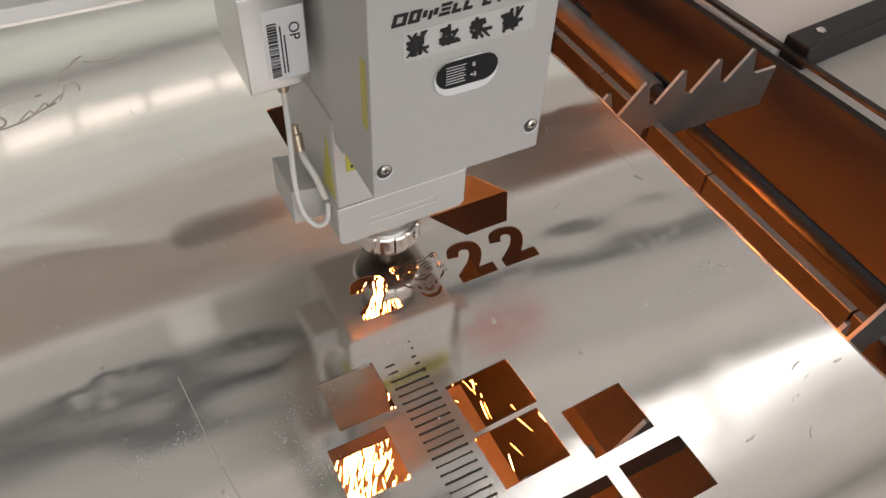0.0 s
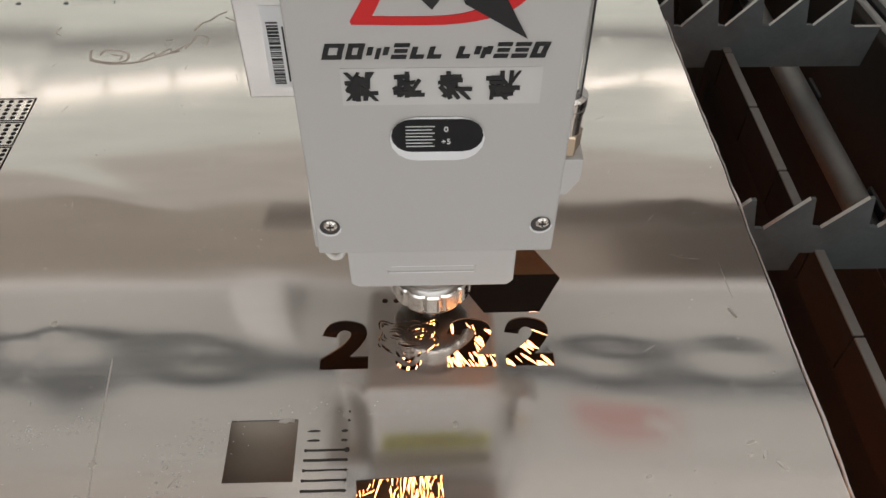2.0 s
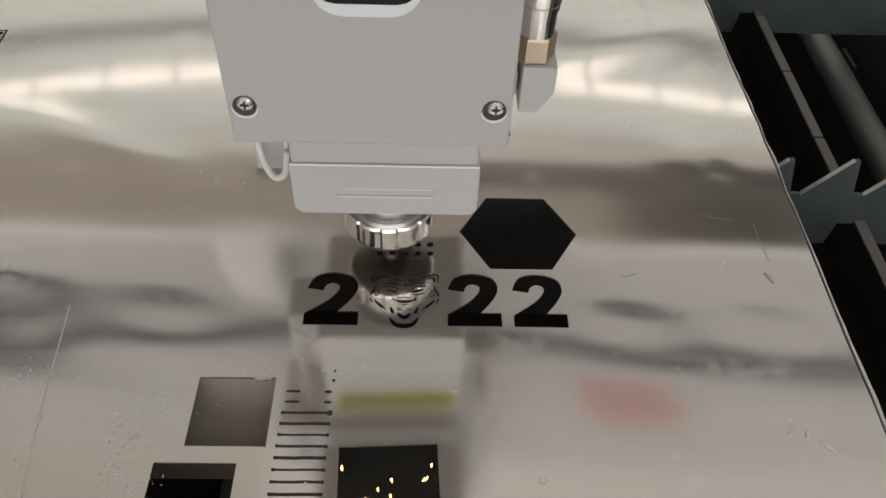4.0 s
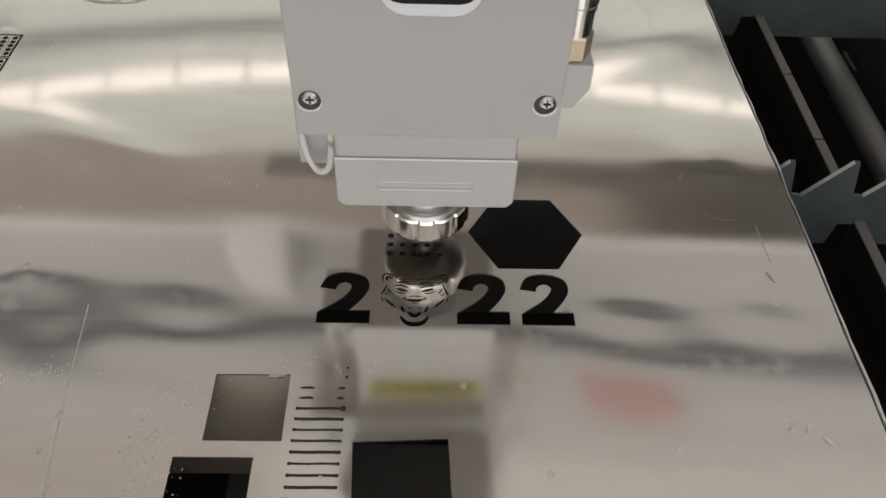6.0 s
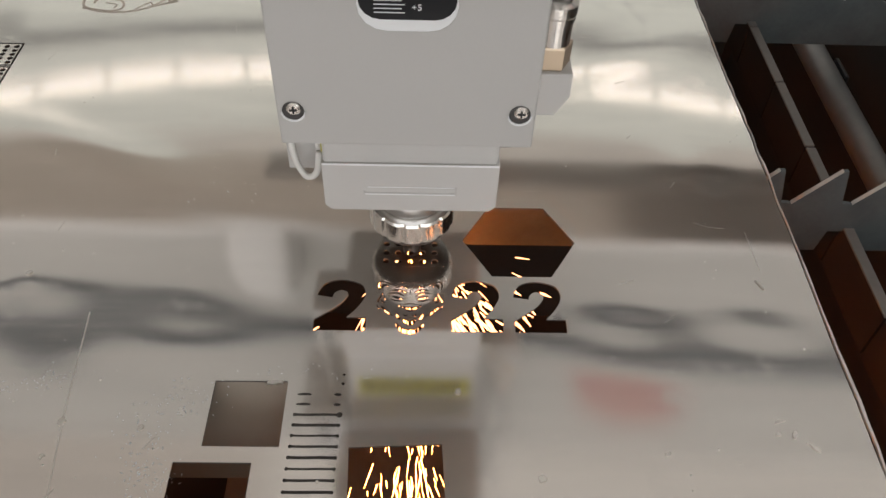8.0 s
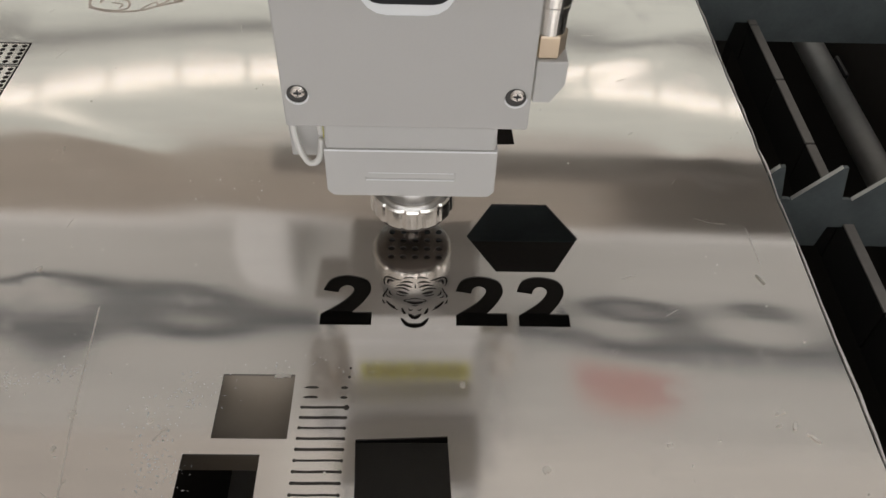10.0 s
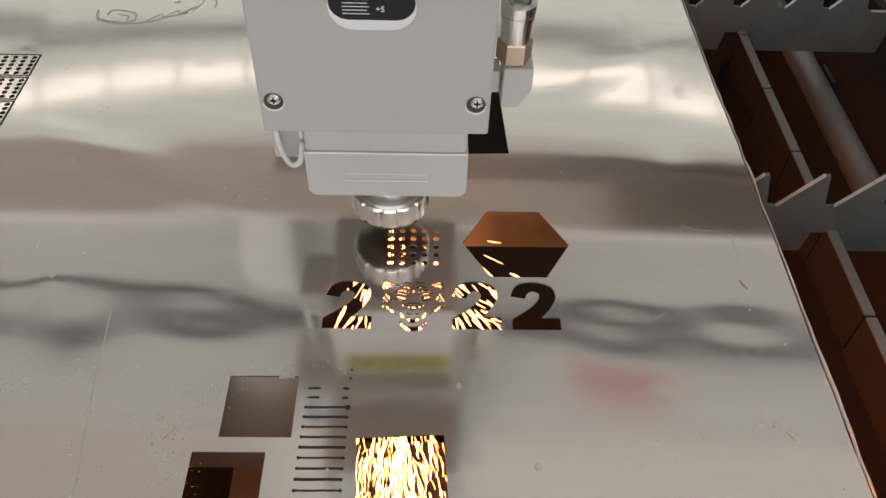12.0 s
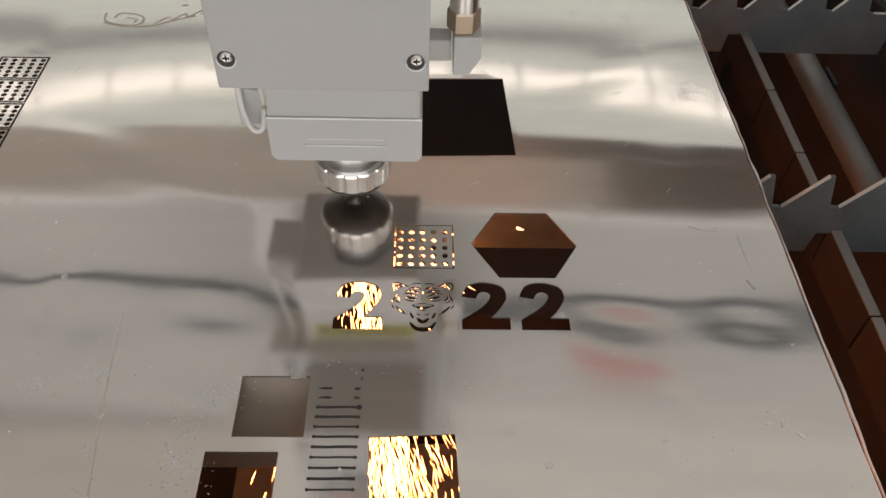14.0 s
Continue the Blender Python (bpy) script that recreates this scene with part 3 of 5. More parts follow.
# ---- the gantry that carries the head; its origin moves with the head's nozzle ----
def gantry():
    g = thing("gantry_beam", "white painted gantry beam with drill marks on its front ledge", "gantry beam", m=pose(0, 0.055, 0))
    turn = pose(0, 0, 0, 0, 0, -1.9)
    L0, L1, LZ0, LZ1 = 0.152, 0.265, 0.163, 0.174
    ledge = part("ledge", box(-0.95, 1.42, L0, L1, LZ0, LZ1, 0.0012), M_WHITE, g, "white ledge with drill marks", m=turn)
    # added strip: its grey stands in for the shade of a recess under the beam
    part("recess_shade_strip", box(-0.10, 1.28, 0.230, L1 - 0.004, LZ0 - 0.007, LZ0 - 0.0032, 0.001), M_BAND, g, "grey strip added under the ledge for a shaded recess", m=turn)
    # unseen pale plate, added to brighten the ledge's underside as mirrored in the sheet
    part("underside_reflector", box(-0.94, 1.28, L0 + 0.002, L1 - 0.002, LZ0 - 0.0030, LZ0 - 0.0002), M_REFLECTOR, g, "pale reflecting plate added under the ledge", m=turn)
    face = part("beam_body", prism([(0.236, LZ1 + 0.0002), (0.268, LZ1 + 0.0002), (0.36, 0.31), (0.36, 0.70), (0.236, 0.70)], -0.95, 1.42, "yz", 0.003), M_GANTRY, g, "grey painted beam face", m=turn)
    part("guide_rail", box(-0.85, 1.20, 0.224, 0.2358, 0.418, 0.454, 0.001), M_RAIL, g, "oiled dark guide rail", m=turn)
    # the red printed bow on the beam's face
    v = lambda p: [Vector((*q, 0)) for q in p]
    outer = smooth_line(v([(-0.0020, 0.0269), (0.0120, 0.0264), (0.0245, 0.0228), (0.0318, 0.0161), (0.0290, 0.0086), (0.0190, 0.0028), (0.0020, 0.0001), (-0.0285, 0.0004)]), 5, False)
    bow = [(p.x, p.y) for p in outer] + [(-0.0290, 0.0016), (-0.0205, 0.0186)]
    part("red_bow", prism([(0.335 + 2.7 * x, 0.520 + 3.6 * z) for x, z in bow], 0.2352, 0.2359), M_BOW, face, "red printed bow")
    # moulded cable cover, its plug, and the bracket beside it
    cap = part("cable_cover", box(-0.134, -0.080, 0.178, 0.232, 0.190, 0.30, 0.008, seg=3), M_WHITE, g, "white moulded cable cover", m=turn)
    part("plug", lathe([(0.0022, 0.1742), (0.0034, 0.180), (0.0036, 0.1899)], 12, Matrix.Translation((-0.0985, 0.182, 0))), M_BLACK, cap, "black plug under the cover", smooth=True)
    part("bracket", box(-0.098, -0.046, 0.186, 0.2345, LZ1 + 0.0002, 0.1895, 0.002), M_ALU, g, "grey bracket under the cable cover", m=turn)
    rnd = random.Random(4)
    for k in range(26):
        x, y, r = rnd.uniform(-0.36, -0.06), L0 + rnd.uniform(0.006, 0.078), rnd.uniform(0.0004, 0.0011)
        part("drill_mark", lathe([(r, LZ1 + 0.0001), (r * 0.6, LZ1 + 0.0003)], 7, turn @ Matrix.Translation((x, y, 0))), M_SLAT, ledge, m=turn.inverted())
    for x, y, n, a in ((0.252, 0.170, 0.012, 8), (0.262, 0.173, 0.010, 65), (0.254, 0.175, 0.006, -40), (0.335, 0.168, 0.008, -30), (0.36, 0.170, 0.011, 6), (0.395, 0.168, 0.004, 20), (0.205, 0.163, 0.012, 14)):
        part("scuff", prism(rect(x - n / 2, x + n / 2, y - 0.0006, y + 0.0006, a), LZ1 + 0.0001, LZ1 + 0.0003, "xy"), M_SLAT, ledge)
    for x0, x1, z0 in ((1.30, 1.40, -0.0595), (-0.95, -0.916, -0.89)):
        part("gantry_leg", box(x0, x1, 0.16, 0.24, z0, LZ0 - 0.0002, 0.004), M_WHITE, g, m=turn)
    return g


GANTRY = gantry()


# ---- the laser head; its origin lies on the sheet under the nozzle ----
FRONT = -0.104


def laser_head():
    h = thing("laser_head", "light grey laser cutting head with a printed cover", "laser head")
    # front cover: shouldered plate with depth, drilled for four screws
    z0, zs, zt, hw, nw = 0.168, 0.3185, 0.47, 0.0515, 0.0385
    half = [(hw, z0), (hw, zs - 0.001), (hw - 0.0025, zs + 0.003), (nw + 0.0035, zs + 0.0072), (nw, zs + 0.013), (nw, zt)]
    outline = half + [(-x, z) for x, z in reversed(half)]
    cover = part("front_cover", prism(outline, FRONT, FRONT + 0.058, bevel=0.0009), M_GREY, h)
    # raised panel field and its green arrow
    part("raised_panel", prism([(-0.0275, 0.334), (0.0275, 0.334), (0.0275, 0.46), (-0.0275, 0.46)], FRONT - 0.0012, FRONT - 0.0001, bevel=0.0005), M_GREY, cover)
    part("green_arrow", prism([(-0.0008, 0.3425), (0.0014, 0.349), (0.0016, 0.3560), (-0.0030, 0.3560), (-0.0028, 0.349)], FRONT - 0.0016, FRONT - 0.0012), M_GREEN, cover, "green arrow mark")
    for x in (-0.045, 0.045):
        for z in (0.1855, 0.3105):
            turn = Matrix.Translation((x, FRONT - 0.0002, z)) @ pose(0, 0, 0, 90)
            # the recess is painted: dark disc for its shade, white crescent for its highlight
            s = part("screw_well_shade", lathe([(0.0043, -0.0001), (0.0043, 0.0003), (0.0039, 0.0005)], 20, turn), M_RECESS, cover, "dark disc for the shade in the screw recess")
            rim_pts = [(x + 0.0049 * math.cos(q), z - 0.0004 + 0.0049 * math.sin(q)) for q in [math.pi * (1.02 + 0.96 * k / 14) for k in range(15)]]
            rim_pts += [(x + 0.0044 * math.cos(q), z + 0.0044 * math.sin(q)) for q in [math.pi * (1.98 - 0.96 * k / 14) for k in range(15)]]
            part("recess_highlight", prism(rim_pts, FRONT - 0.0008, FRONT - 0.0003), M_PAPER_GLINT, s, "white crescent for the highlight below the recess")
            head = turn @ Matrix.Translation((0.0004, 0.0014, 0))
            part("screw", lathe([(0.0029, 0.0004), (0.0029, 0.0010), (0.0021, 0.0017)], 18, head), M_CHROME, s)
            for w, d in ((0.0016, 0.00035), (0.00035, 0.0016)):
                part("screw_slot", box(x + 0.0004 - w, x + 0.0004 + w, FRONT - 0.0022, FRONT - 0.0018, z + 0.0014 - d, z + 0.0014 + d), M_BLACK, s)
    # scale window: a pale stadium rim round a dark lens
    rim = part("window_rim", prism(stadium(0.0005, 0.2338, 0.0365, 0.0212), FRONT - 0.0014, FRONT - 0.0001, bevel=0.0006), M_PAPER_GLINT, cover, "pale bevelled window rim")
    lens = part("window_lens", prism(stadium(0.0005, 0.2362, 0.0350, 0.0155), FRONT - 0.0019, FRONT - 0.0014), M_GLASS, rim, "dark scale window")
    for k in range(7):
        part("scale_line", box(-0.0115, -0.0005 - 0.001 * (k % 2), FRONT - 0.0021, FRONT - 0.00191, 0.2312 + 0.0016 * k, 0.2315 + 0.0016 * k), M_PAPER_GLINT, rim)
    face = pose(0, 0, 0, 90)
    lettering("scale_figure", "0", 0.0035, M_PAPER_GLINT, rim, Matrix.Translation((0.0038, FRONT - 0.0021, 0.2395)) @ face)
    lettering("scale_figure", "+5", 0.0035, M_PAPER_GLINT, rim, Matrix.Translation((0.0038, FRONT - 0.0021, 0.2335)) @ face)
    emblem(cover)
    # body behind the cover
    part("body_housing", prism([(-0.046, 0.150), (0.046, 0.150), (0.046, 0.50), (-0.046, 0.50)], FRONT + 0.0585, 0.075, bevel=0.001), M_GREY, h)
    # lower lens box in two storeys with a groove between
    part("lens_box", box(-0.0475, 0.0475, -0.0325, 0.057, 0.0925, 0.1675, 0.002), M_BOX, h)
    low = prism([(-0.0485, 0.0940), (0.0485, 0.0940), (0.0485, 0.0625), (0.0450, 0.0585), (-0.0450, 0.0585), (-0.0485, 0.0625)], -0.0335, 0.058, bevel=0.0008)
    lb = part("sensor_box", low, M_BOX, h)
    # white strip paints the highlight along the groove
    part("edge_highlight", box(-0.0480, 0.0480, -0.0341, -0.0336, 0.0930, 0.0943, 0.0002), M_PAPER_GLINT, lb, "pale strip for the highlight on the upper edge")
    # engraved slot drawn flat: white lines for lit edges, darker ones for shaded edges
    part("slot_shading_line", box(-0.0255, 0.0255, -0.0339, -0.0335, 0.0714, 0.0721), M_PAPER_GLINT, lb)
    part("slot_shading_line", box(-0.0255, 0.0244, -0.0338, -0.0334, 0.0723, 0.0730), M_EMBOSS, lb)
    part("slot_shading_line", box(0.0248, 0.0256, -0.0340, -0.0336, 0.0712, 0.0772), M_EMBOSS, lb)
    part("slot_shading_line", box(-0.0262, -0.0256, -0.0340, -0.0336, 0.0712, 0.0740), M_EMBOSS, lb)
    part("slot_shading_line", box(-0.0240, 0.0244, -0.0337, -0.0334, 0.0768, 0.0772), M_PAPER_GLINT, lb)
    # yellow warning films on the side
    part("warning_film", prism([(-0.031, 0.100), (-0.010, 0.100), (-0.021, 0.148)], -0.0481, -0.0476, "yz"), M_YELLOW, h, "yellow warning film")
    part("warning_film", box(-0.040, 0.044, -0.0330, -0.0326, 0.124, 0.143), M_YELLOW, h, "yellow warning film")
    rnd = random.Random(15)
    for z in (0.1268, 0.1312, 0.1356):
        x = -0.037
        while x < 0.036:
            w = rnd.uniform(0.004, 0.011)
            part("writing_bar", box(x, x + w, -0.0333, -0.0331, z, z + 0.0025), M_INK, h)
            x += w + 0.0016
    part("warning_film", box(0.0476, 0.0481, -0.022, 0.004, 0.1, 0.135), M_YELLOW, h, "yellow warning film")
    part("warning_film", box(-0.0520, -0.0515, FRONT + 0.004, FRONT + 0.010, 0.212, 0.252), M_YELLOW, h, "narrow yellow warning film")
    # knurled clamp ring and the nozzle cone
    n = 56
    ring = bmesh.new()
    zs_ = ((0.0215, 0.96), (0.0230, 1.0), (0.0365, 1.0), (0.0380, 0.965))
    rows = []
    for z, k in zs_:
        rows.append([])
        for i in range(n * 2):
            a = 2 * math.pi * i / (n * 2)
            r = 0.0270 * k * (1.0 if (i // 2) % 4 else 0.968)
            rows[-1].append(ring.verts.new((r * math.cos(a), r * math.sin(a), z)))
    for a, c in zip(rows, rows[1:]):
        for i in range(n * 2):
            ring.faces.new((a[i], a[(i + 1) % (n * 2)], c[(i + 1) % (n * 2)], c[i]))
    ring.faces.new(rows[0][::-1])
    ring.faces.new(rows[-1])
    part("clamp_ring", ring, M_CHROME, h, "bright knurled steel clamp ring")
    part("ring_collar", lathe([(0.0205, 0.0381), (0.0215, 0.041), (0.0225, 0.0584)], 40), M_ALU, h, smooth=True)
    part("ceramic_body", lathe([(0.0110, 0.0125), (0.0245, 0.0185), (0.0255, 0.0214)], 32), M_CERAMIC, h, smooth=True)
    part("nozzle_tip", lathe([(0.0016, 0.0030), (0.0028, 0.0032), (0.0056, 0.0085), (0.0060, 0.0124)], 28), M_CERAMIC, h, "small dark nozzle tip", smooth=True)
    # amplifier box with its label, plug and lead
    amp = part("amplifier_box", box(-0.0885, -0.0525, -0.0205, 0.036, 0.1900, 0.2495, 0.0008), M_ALU, h, "satin aluminium amplifier box")
    part("lid_plate", box(-0.0893, -0.0520, -0.0213, 0.037, 0.2498, 0.2520, 0.0004), M_ALU, amp)
    lab = part("paper_label", box(-0.0770, -0.0535, -0.02085, -0.0206, 0.1965, 0.2405, 0.0), M_PAPER_GLINT, amp, "white paper label with a bar code")
    lettering("label_text", "OP", 0.0085, M_INK, lab, Matrix.Translation((-0.0600, -0.0210, 0.2255)) @ face @ pose(0, 0, 0, 0, 0, -90))
    rnd = random.Random(7)
    z = 0.1985
    while z < 0.2325:
        d = rnd.choice((0.0004, 0.0008, 0.0013))
        part("code_bar", box(-0.0748, -0.0695, -0.02110, -0.02086, z, z + d), M_INK, lab)
        z += d + rnd.choice((0.0005, 0.0009))
    for k, x in enumerate((-0.0680, -0.0660)):
        part("code_bar", box(x, x + 0.0008, -0.02110, -0.02086, 0.200, 0.230 - 0.006 * k), M_INK, lab)
    seat = Matrix.Translation((-0.0620, -0.007, 0.002))
    cn = part("plug_body", lathe([(0.0105, 0.2501), (0.0105, 0.2545), (0.0112, 0.2548), (0.0112, 0.2568), (0.0104, 0.2572), (0.0104, 0.2588)], 36, seat), M_PLUG, amp, "polished round cable plug", smooth=False)
    knurl = bmesh.new()
    tiers = []
    for z, k in ((0.2590, 0.96), (0.2598, 1.0), (0.2690, 1.0), (0.2698, 0.96)):
        tiers.append([knurl.verts.new((0.0122 * k * (1 - 0.035 * (i % 2)) * math.cos(2 * math.pi * i / 72) - 0.0620, 0.0122 * k * (1 - 0.035 * (i % 2)) * math.sin(2 * math.pi * i / 72) - 0.007, z + 0.002)) for i in range(72)])
    for p, q in zip(tiers, tiers[1:]):
        for i in range(72):
            knurl.faces.new((p[i], p[(i + 1) % 72], q[(i + 1) % 72], q[i]))
    knurl.faces.new(tiers[0][::-1])
    knurl.faces.new(tiers[-1])
    part("knurled_ring", knurl, M_CHROME, cn, "knurled plug ring")
    part("seal_ring", lathe([(0.0114, 0.2586), (0.0116, 0.2589)], 36, seat), M_BLACK, cn)
    part("plug_shell", lathe([(0.0092, 0.2699), (0.0088, 0.2715), (0.0088, 0.2800), (0.0082, 0.2803), (0.0082, 0.2818), (0.0088, 0.2822), (0.0086, 0.2930), (0.0098, 0.2936), (0.0098, 0.2985), (0.0060, 0.3005)], 36, seat), M_PLUG, cn, "polished plug shell")
    part("plug_cable", tube([(-0.0620, -0.007, 0.300), (-0.0635, -0.004, 0.33), (-0.074, 0.02, 0.38), (-0.078, 0.05, 0.46)], 0.0052), M_BLACK, cn, "black cable", smooth=True)
    part("cable_collar", tube([(-0.0635, -0.0040, 0.322), (-0.0650, -0.0012, 0.334), (-0.0672, 0.0040, 0.346)], 0.0060), M_GREEN, cn, "green cable collar", smooth=True)
    part("lead_socket", lathe([(0.0036, 0.178), (0.0036, 0.1879)], 12, Matrix.Translation((-0.066, -0.006, 0))), M_BRASS, amp)
    part("sensor_lead", tube([(-0.066, -0.006, 0.180), (-0.0665, -0.008, 0.150), (-0.068, -0.010, 0.110), (-0.0665, -0.014, 0.084), (-0.060, -0.021, 0.0735), (-0.053, -0.024, 0.078), (-0.0505, -0.022, 0.092)], 0.0019), M_CABLE, amp, "thin white sensor lead", smooth=True)
    part("sensor_lead", tube([(-0.0505, -0.018, 0.092), (-0.054, -0.012, 0.108), (-0.0575, -0.004, 0.118), (-0.058, 0.002, 0.122)], 0.0024), M_CABLE, amp, smooth=True)
    part("lead_plug", lathe([(0.0034, 0), (0.0034, 0.012), (0.0024, 0.0125), (0.0024, 0.018)], 12, Matrix.Translation((-0.058, 0.002, 0.121)) @ pose(0, 0, 0, -20, 0, 0)), M_BRASS, amp)
    part("side_bracket", prism([(-0.071, 0.0675), (-0.0486, 0.0675), (-0.0486, 0.094), (-0.071, 0.098)], -0.009, 0.03, bevel=0.0008), M_BOX, h)
    # air fitting and hose on the other side
    ft = part("air_block", prism([(0.0670, 0.1390), (0.0840, 0.1390), (0.0840, 0.1240), (0.0770, 0.1120), (0.0670, 0.1120)], -0.012, 0.010, bevel=0.0008), M_BOX, h, "white air block")
    part("block_web", box(0.0482, 0.0658, -0.006, 0.008, 0.1180, 0.1330, 0.001), M_BOX, ft)
    axis = Matrix.Translation((0.0728, -0.001, 0))
    part("hex_nut", lathe([(0.0095, 0.1392), (0.0102, 0.1402), (0.0102, 0.1520), (0.0095, 0.1530)], 6, axis), M_BRASS, ft, "brass hexagon nut")
    part("push_sleeve", lathe([(0.0088, 0.1531), (0.0088, 0.1660), (0.0096, 0.1664), (0.0096, 0.1690), (0.0088, 0.1694), (0.0099, 0.1700), (0.0099, 0.1755), (0.0070, 0.1765)], 30, axis), M_CHROME, ft, "chrome push-in sleeve")
    part("air_hose", tube([(0.0728, -0.001, 0.176), (0.0730, 0.002, 0.22), (0.0735, 0.010, 0.28), (0.072, 0.03, 0.36), (0.085, 0.06, 0.46)], 0.0058, 14), M_TUBE, ft, "clear plastic air hose", smooth=True)
    part("hose_stripe", tube([(0.0784, -0.002, 0.176), (0.0787, 0.001, 0.22), (0.0792, 0.009, 0.28), (0.078, 0.029, 0.36), (0.091, 0.059, 0.46)], 0.0009, 6), M_BLACK, ft, smooth=True)
    # carriage that ties the head to the beam
    part("carriage_plate", box(-0.075, 0.075, 0.0755, 0.100, 0.23, 0.70, 0.003), M_GREY, h)
    part("carriage_block", box(-0.060, 0.060, 0.1005, 0.229, 0.420, 0.456, 0.003), M_GREY, h)
    part("carriage_block", box(-0.060, 0.060, 0.1005, 0.237, 0.660, 0.696, 0.003), M_GREY, h)
    return h


def flat(pts, material, parent, name, lift=0.0, label=""):
    return part(name, prism(pts, FRONT - 0.0006 - lift, FRONT - 0.0001 - lift), material, parent, label)


def emblem(cover):
    """The printed emblem: a red bow, a black bolt, a red star, and bars for the lettering."""
    v = lambda p: [Vector((*q, 0)) for q in p]
    outer = smooth_line(v([(-0.0020, 0.3103), (0.0120, 0.3098), (0.0245, 0.3062), (0.0318, 0.2995), (0.0290, 0.2920), (0.0190, 0.2862), (0.0020, 0.2835), (-0.0285, 0.2838)]), 5, False)
    inner = smooth_line(v([(-0.0215, 0.2868), (0.0030, 0.2868), (0.0160, 0.2900), (0.0235, 0.2950), (0.0248, 0.3010), (0.0185, 0.3062), (0.0110, 0.3090), (-0.0015, 0.3098)]), 5, False)
    bow = [(p.x, p.y) for p in outer] + [(-0.0290, 0.2850), (-0.0205, 0.3000), (-0.0150, 0.3003)] + [(p.x, p.y) for p in inner]
    flat(bow, M_RED, cover, "red_bow", 0.0, "red printed bow")
    bolt = [(-0.0236, 0.3182), (0.0000, 0.2972), (0.0020, 0.3082), (0.0098, 0.2990), (0.0125, 0.3062), (0.0232, 0.2935), (0.0312, 0.2780), (0.0095, 0.2915), (0.0065, 0.3005), (0.0010, 0.2930), (-0.0015, 0.2895), (-0.0100, 0.2985)]
    flat(bolt, M_INK, cover, "black_bolt", 0.0005, "black printed bolt")
    star = []
    for k in range(26):
        a = 2 * math.pi * k / 26
        r = (0.0056 if k % 4 == 0 else 0.0044) if k % 2 == 0 else 0.0024
        star.append((-0.0062 + r * math.cos(a) * 1.05, 0.3118 + r * math.sin(a) * 0.85))
    flat(star, M_RED, cover, "red_star", 0.0010, "red printed star")
    flat(circle(0.0362, 0.3082, 0.0027, 18), M_INK, cover, "small_round_mark", 0.0)
    flat(circle(0.0362, 0.3082, 0.0020, 18), M_GREY, cover, "small_round_mark", 0.0005)
    flat(rect(0.0354, 0.0370, 0.3070, 0.3094), M_INK, cover, "small_round_mark", 0.0010)
    flat(rect(-0.0340, 0.0380, 0.2500, 0.2660), M_STRIP, cover, "clear_strip", -0.0002)
    # slanted bars in place of a line of letters
    x, skew = -0.0400, 0.28
    for w, kind in ((0.0082, 0), (0.0070, 0), (0.0088, 1), (0.0066, 2), (0.0060, 3), (0.0060, 3), (-0.0045, 9), (0.0058, 3), (0.0072, 1), (0.0062, 2), (0.0066, 2), (0.0066, 0)):
        if kind == 9:
            x += 0.0042
            continue
        z0, z1 = 0.2700 + 0.00002, 0.2762
        def bar(a, b, c, d):
            flat([(x + a + skew * (c - z0), c), (x + b + skew * (c - z0), c), (x + b + skew * (d - z0), d), (x + a + skew * (d - z0), d)], M_INK, cover, "letter_bar")
        if kind in (0, 2):
            bar(0, w - 0.0012, z1 - 0.0014, z1)
        if kind in (0, 3, 2):
            bar(0, w - 0.0012, z0, z0 + 0.0015)
        if kind in (0, 1, 3):
            bar(0.0, 0.0019, z0 + 0.0016, z1 - 0.0015)
        if kind in (0, 1):
            bar(w - 0.0032, w - 0.0013, z0 + 0.0016, z1 - 0.0015)
        if kind == 1:
            bar(w * 0.36, w * 0.36 + 0.0016, z0, z1 - 0.002)
        if kind == 2:
            bar(0.0006, w - 0.0014, z0 + 0.0025, z0 + 0.0038)
        x += w
    # four clusters of bars in place of the second line
    for cx, seed in ((-0.0265, 3), (-0.0103, 8), (0.0068, 5), (0.0240, 11)):
        rnd = random.Random(seed)
        for k in range(15):
            ang = radians(rnd.choice((0, 4, 90, 88, 60, -55, 8)))
            u, w = cx + rnd.uniform(-0.0038, 0.0038), 0.2585 + rnd.uniform(-0.0042, 0.0042)
            half, thick = rnd.uniform(0.0022, 0.0052), rnd.uniform(0.0006, 0.0009)
            c, s = math.cos(ang), math.sin(ang)
            quad = [(u + p * c - q * s, w + p * s + q * c) for p, q in ((-half, -thick), (half, -thick), (half, thick), (-half, thick))]
            flat([(min(max(p, cx - 0.0062), cx + 0.0062), min(max(q, 0.2525), 0.2648)) for p, q in quad], M_INK, cover, "letter_bar", 0.0004 + 0.00003 * k)


HEAD = laser_head()


# ---- chips, scratches and film marks on the sheet ----
def chip(x, y, length, width, turn, name="metal_chip", label="bright sliver of metal lying on the sheet", material=None):
    b = bmesh.new()
    n = 6
    rnd = random.Random(int((x * 7919 + y * 104729) * 1000))
    top, bot = [], []
    for k in range(n + 1):
        u = -length / 2 + length * k / n
        w = width / 2 * (0.4 + 0.6 * math.sin(math.pi * (k + 0.5) / (n + 1))) * rnd.uniform(0.6, 1.2)
        bend = length * 0.08 * math.sin(3 * k / n + x * 50)
        top.append((u, bend + w))
        bot.append((u, bend - w))
    z = sheet_z(x, y)
    ob = part(name, prism(top + bot[::-1], 0.0, 0.0007, "xy"), material or M_CHIP, None, m=pose(x, y, z + 0.00005, 0, 0, turn))
    return tagged(ob, label, "metal chip", "chips on the sheet")


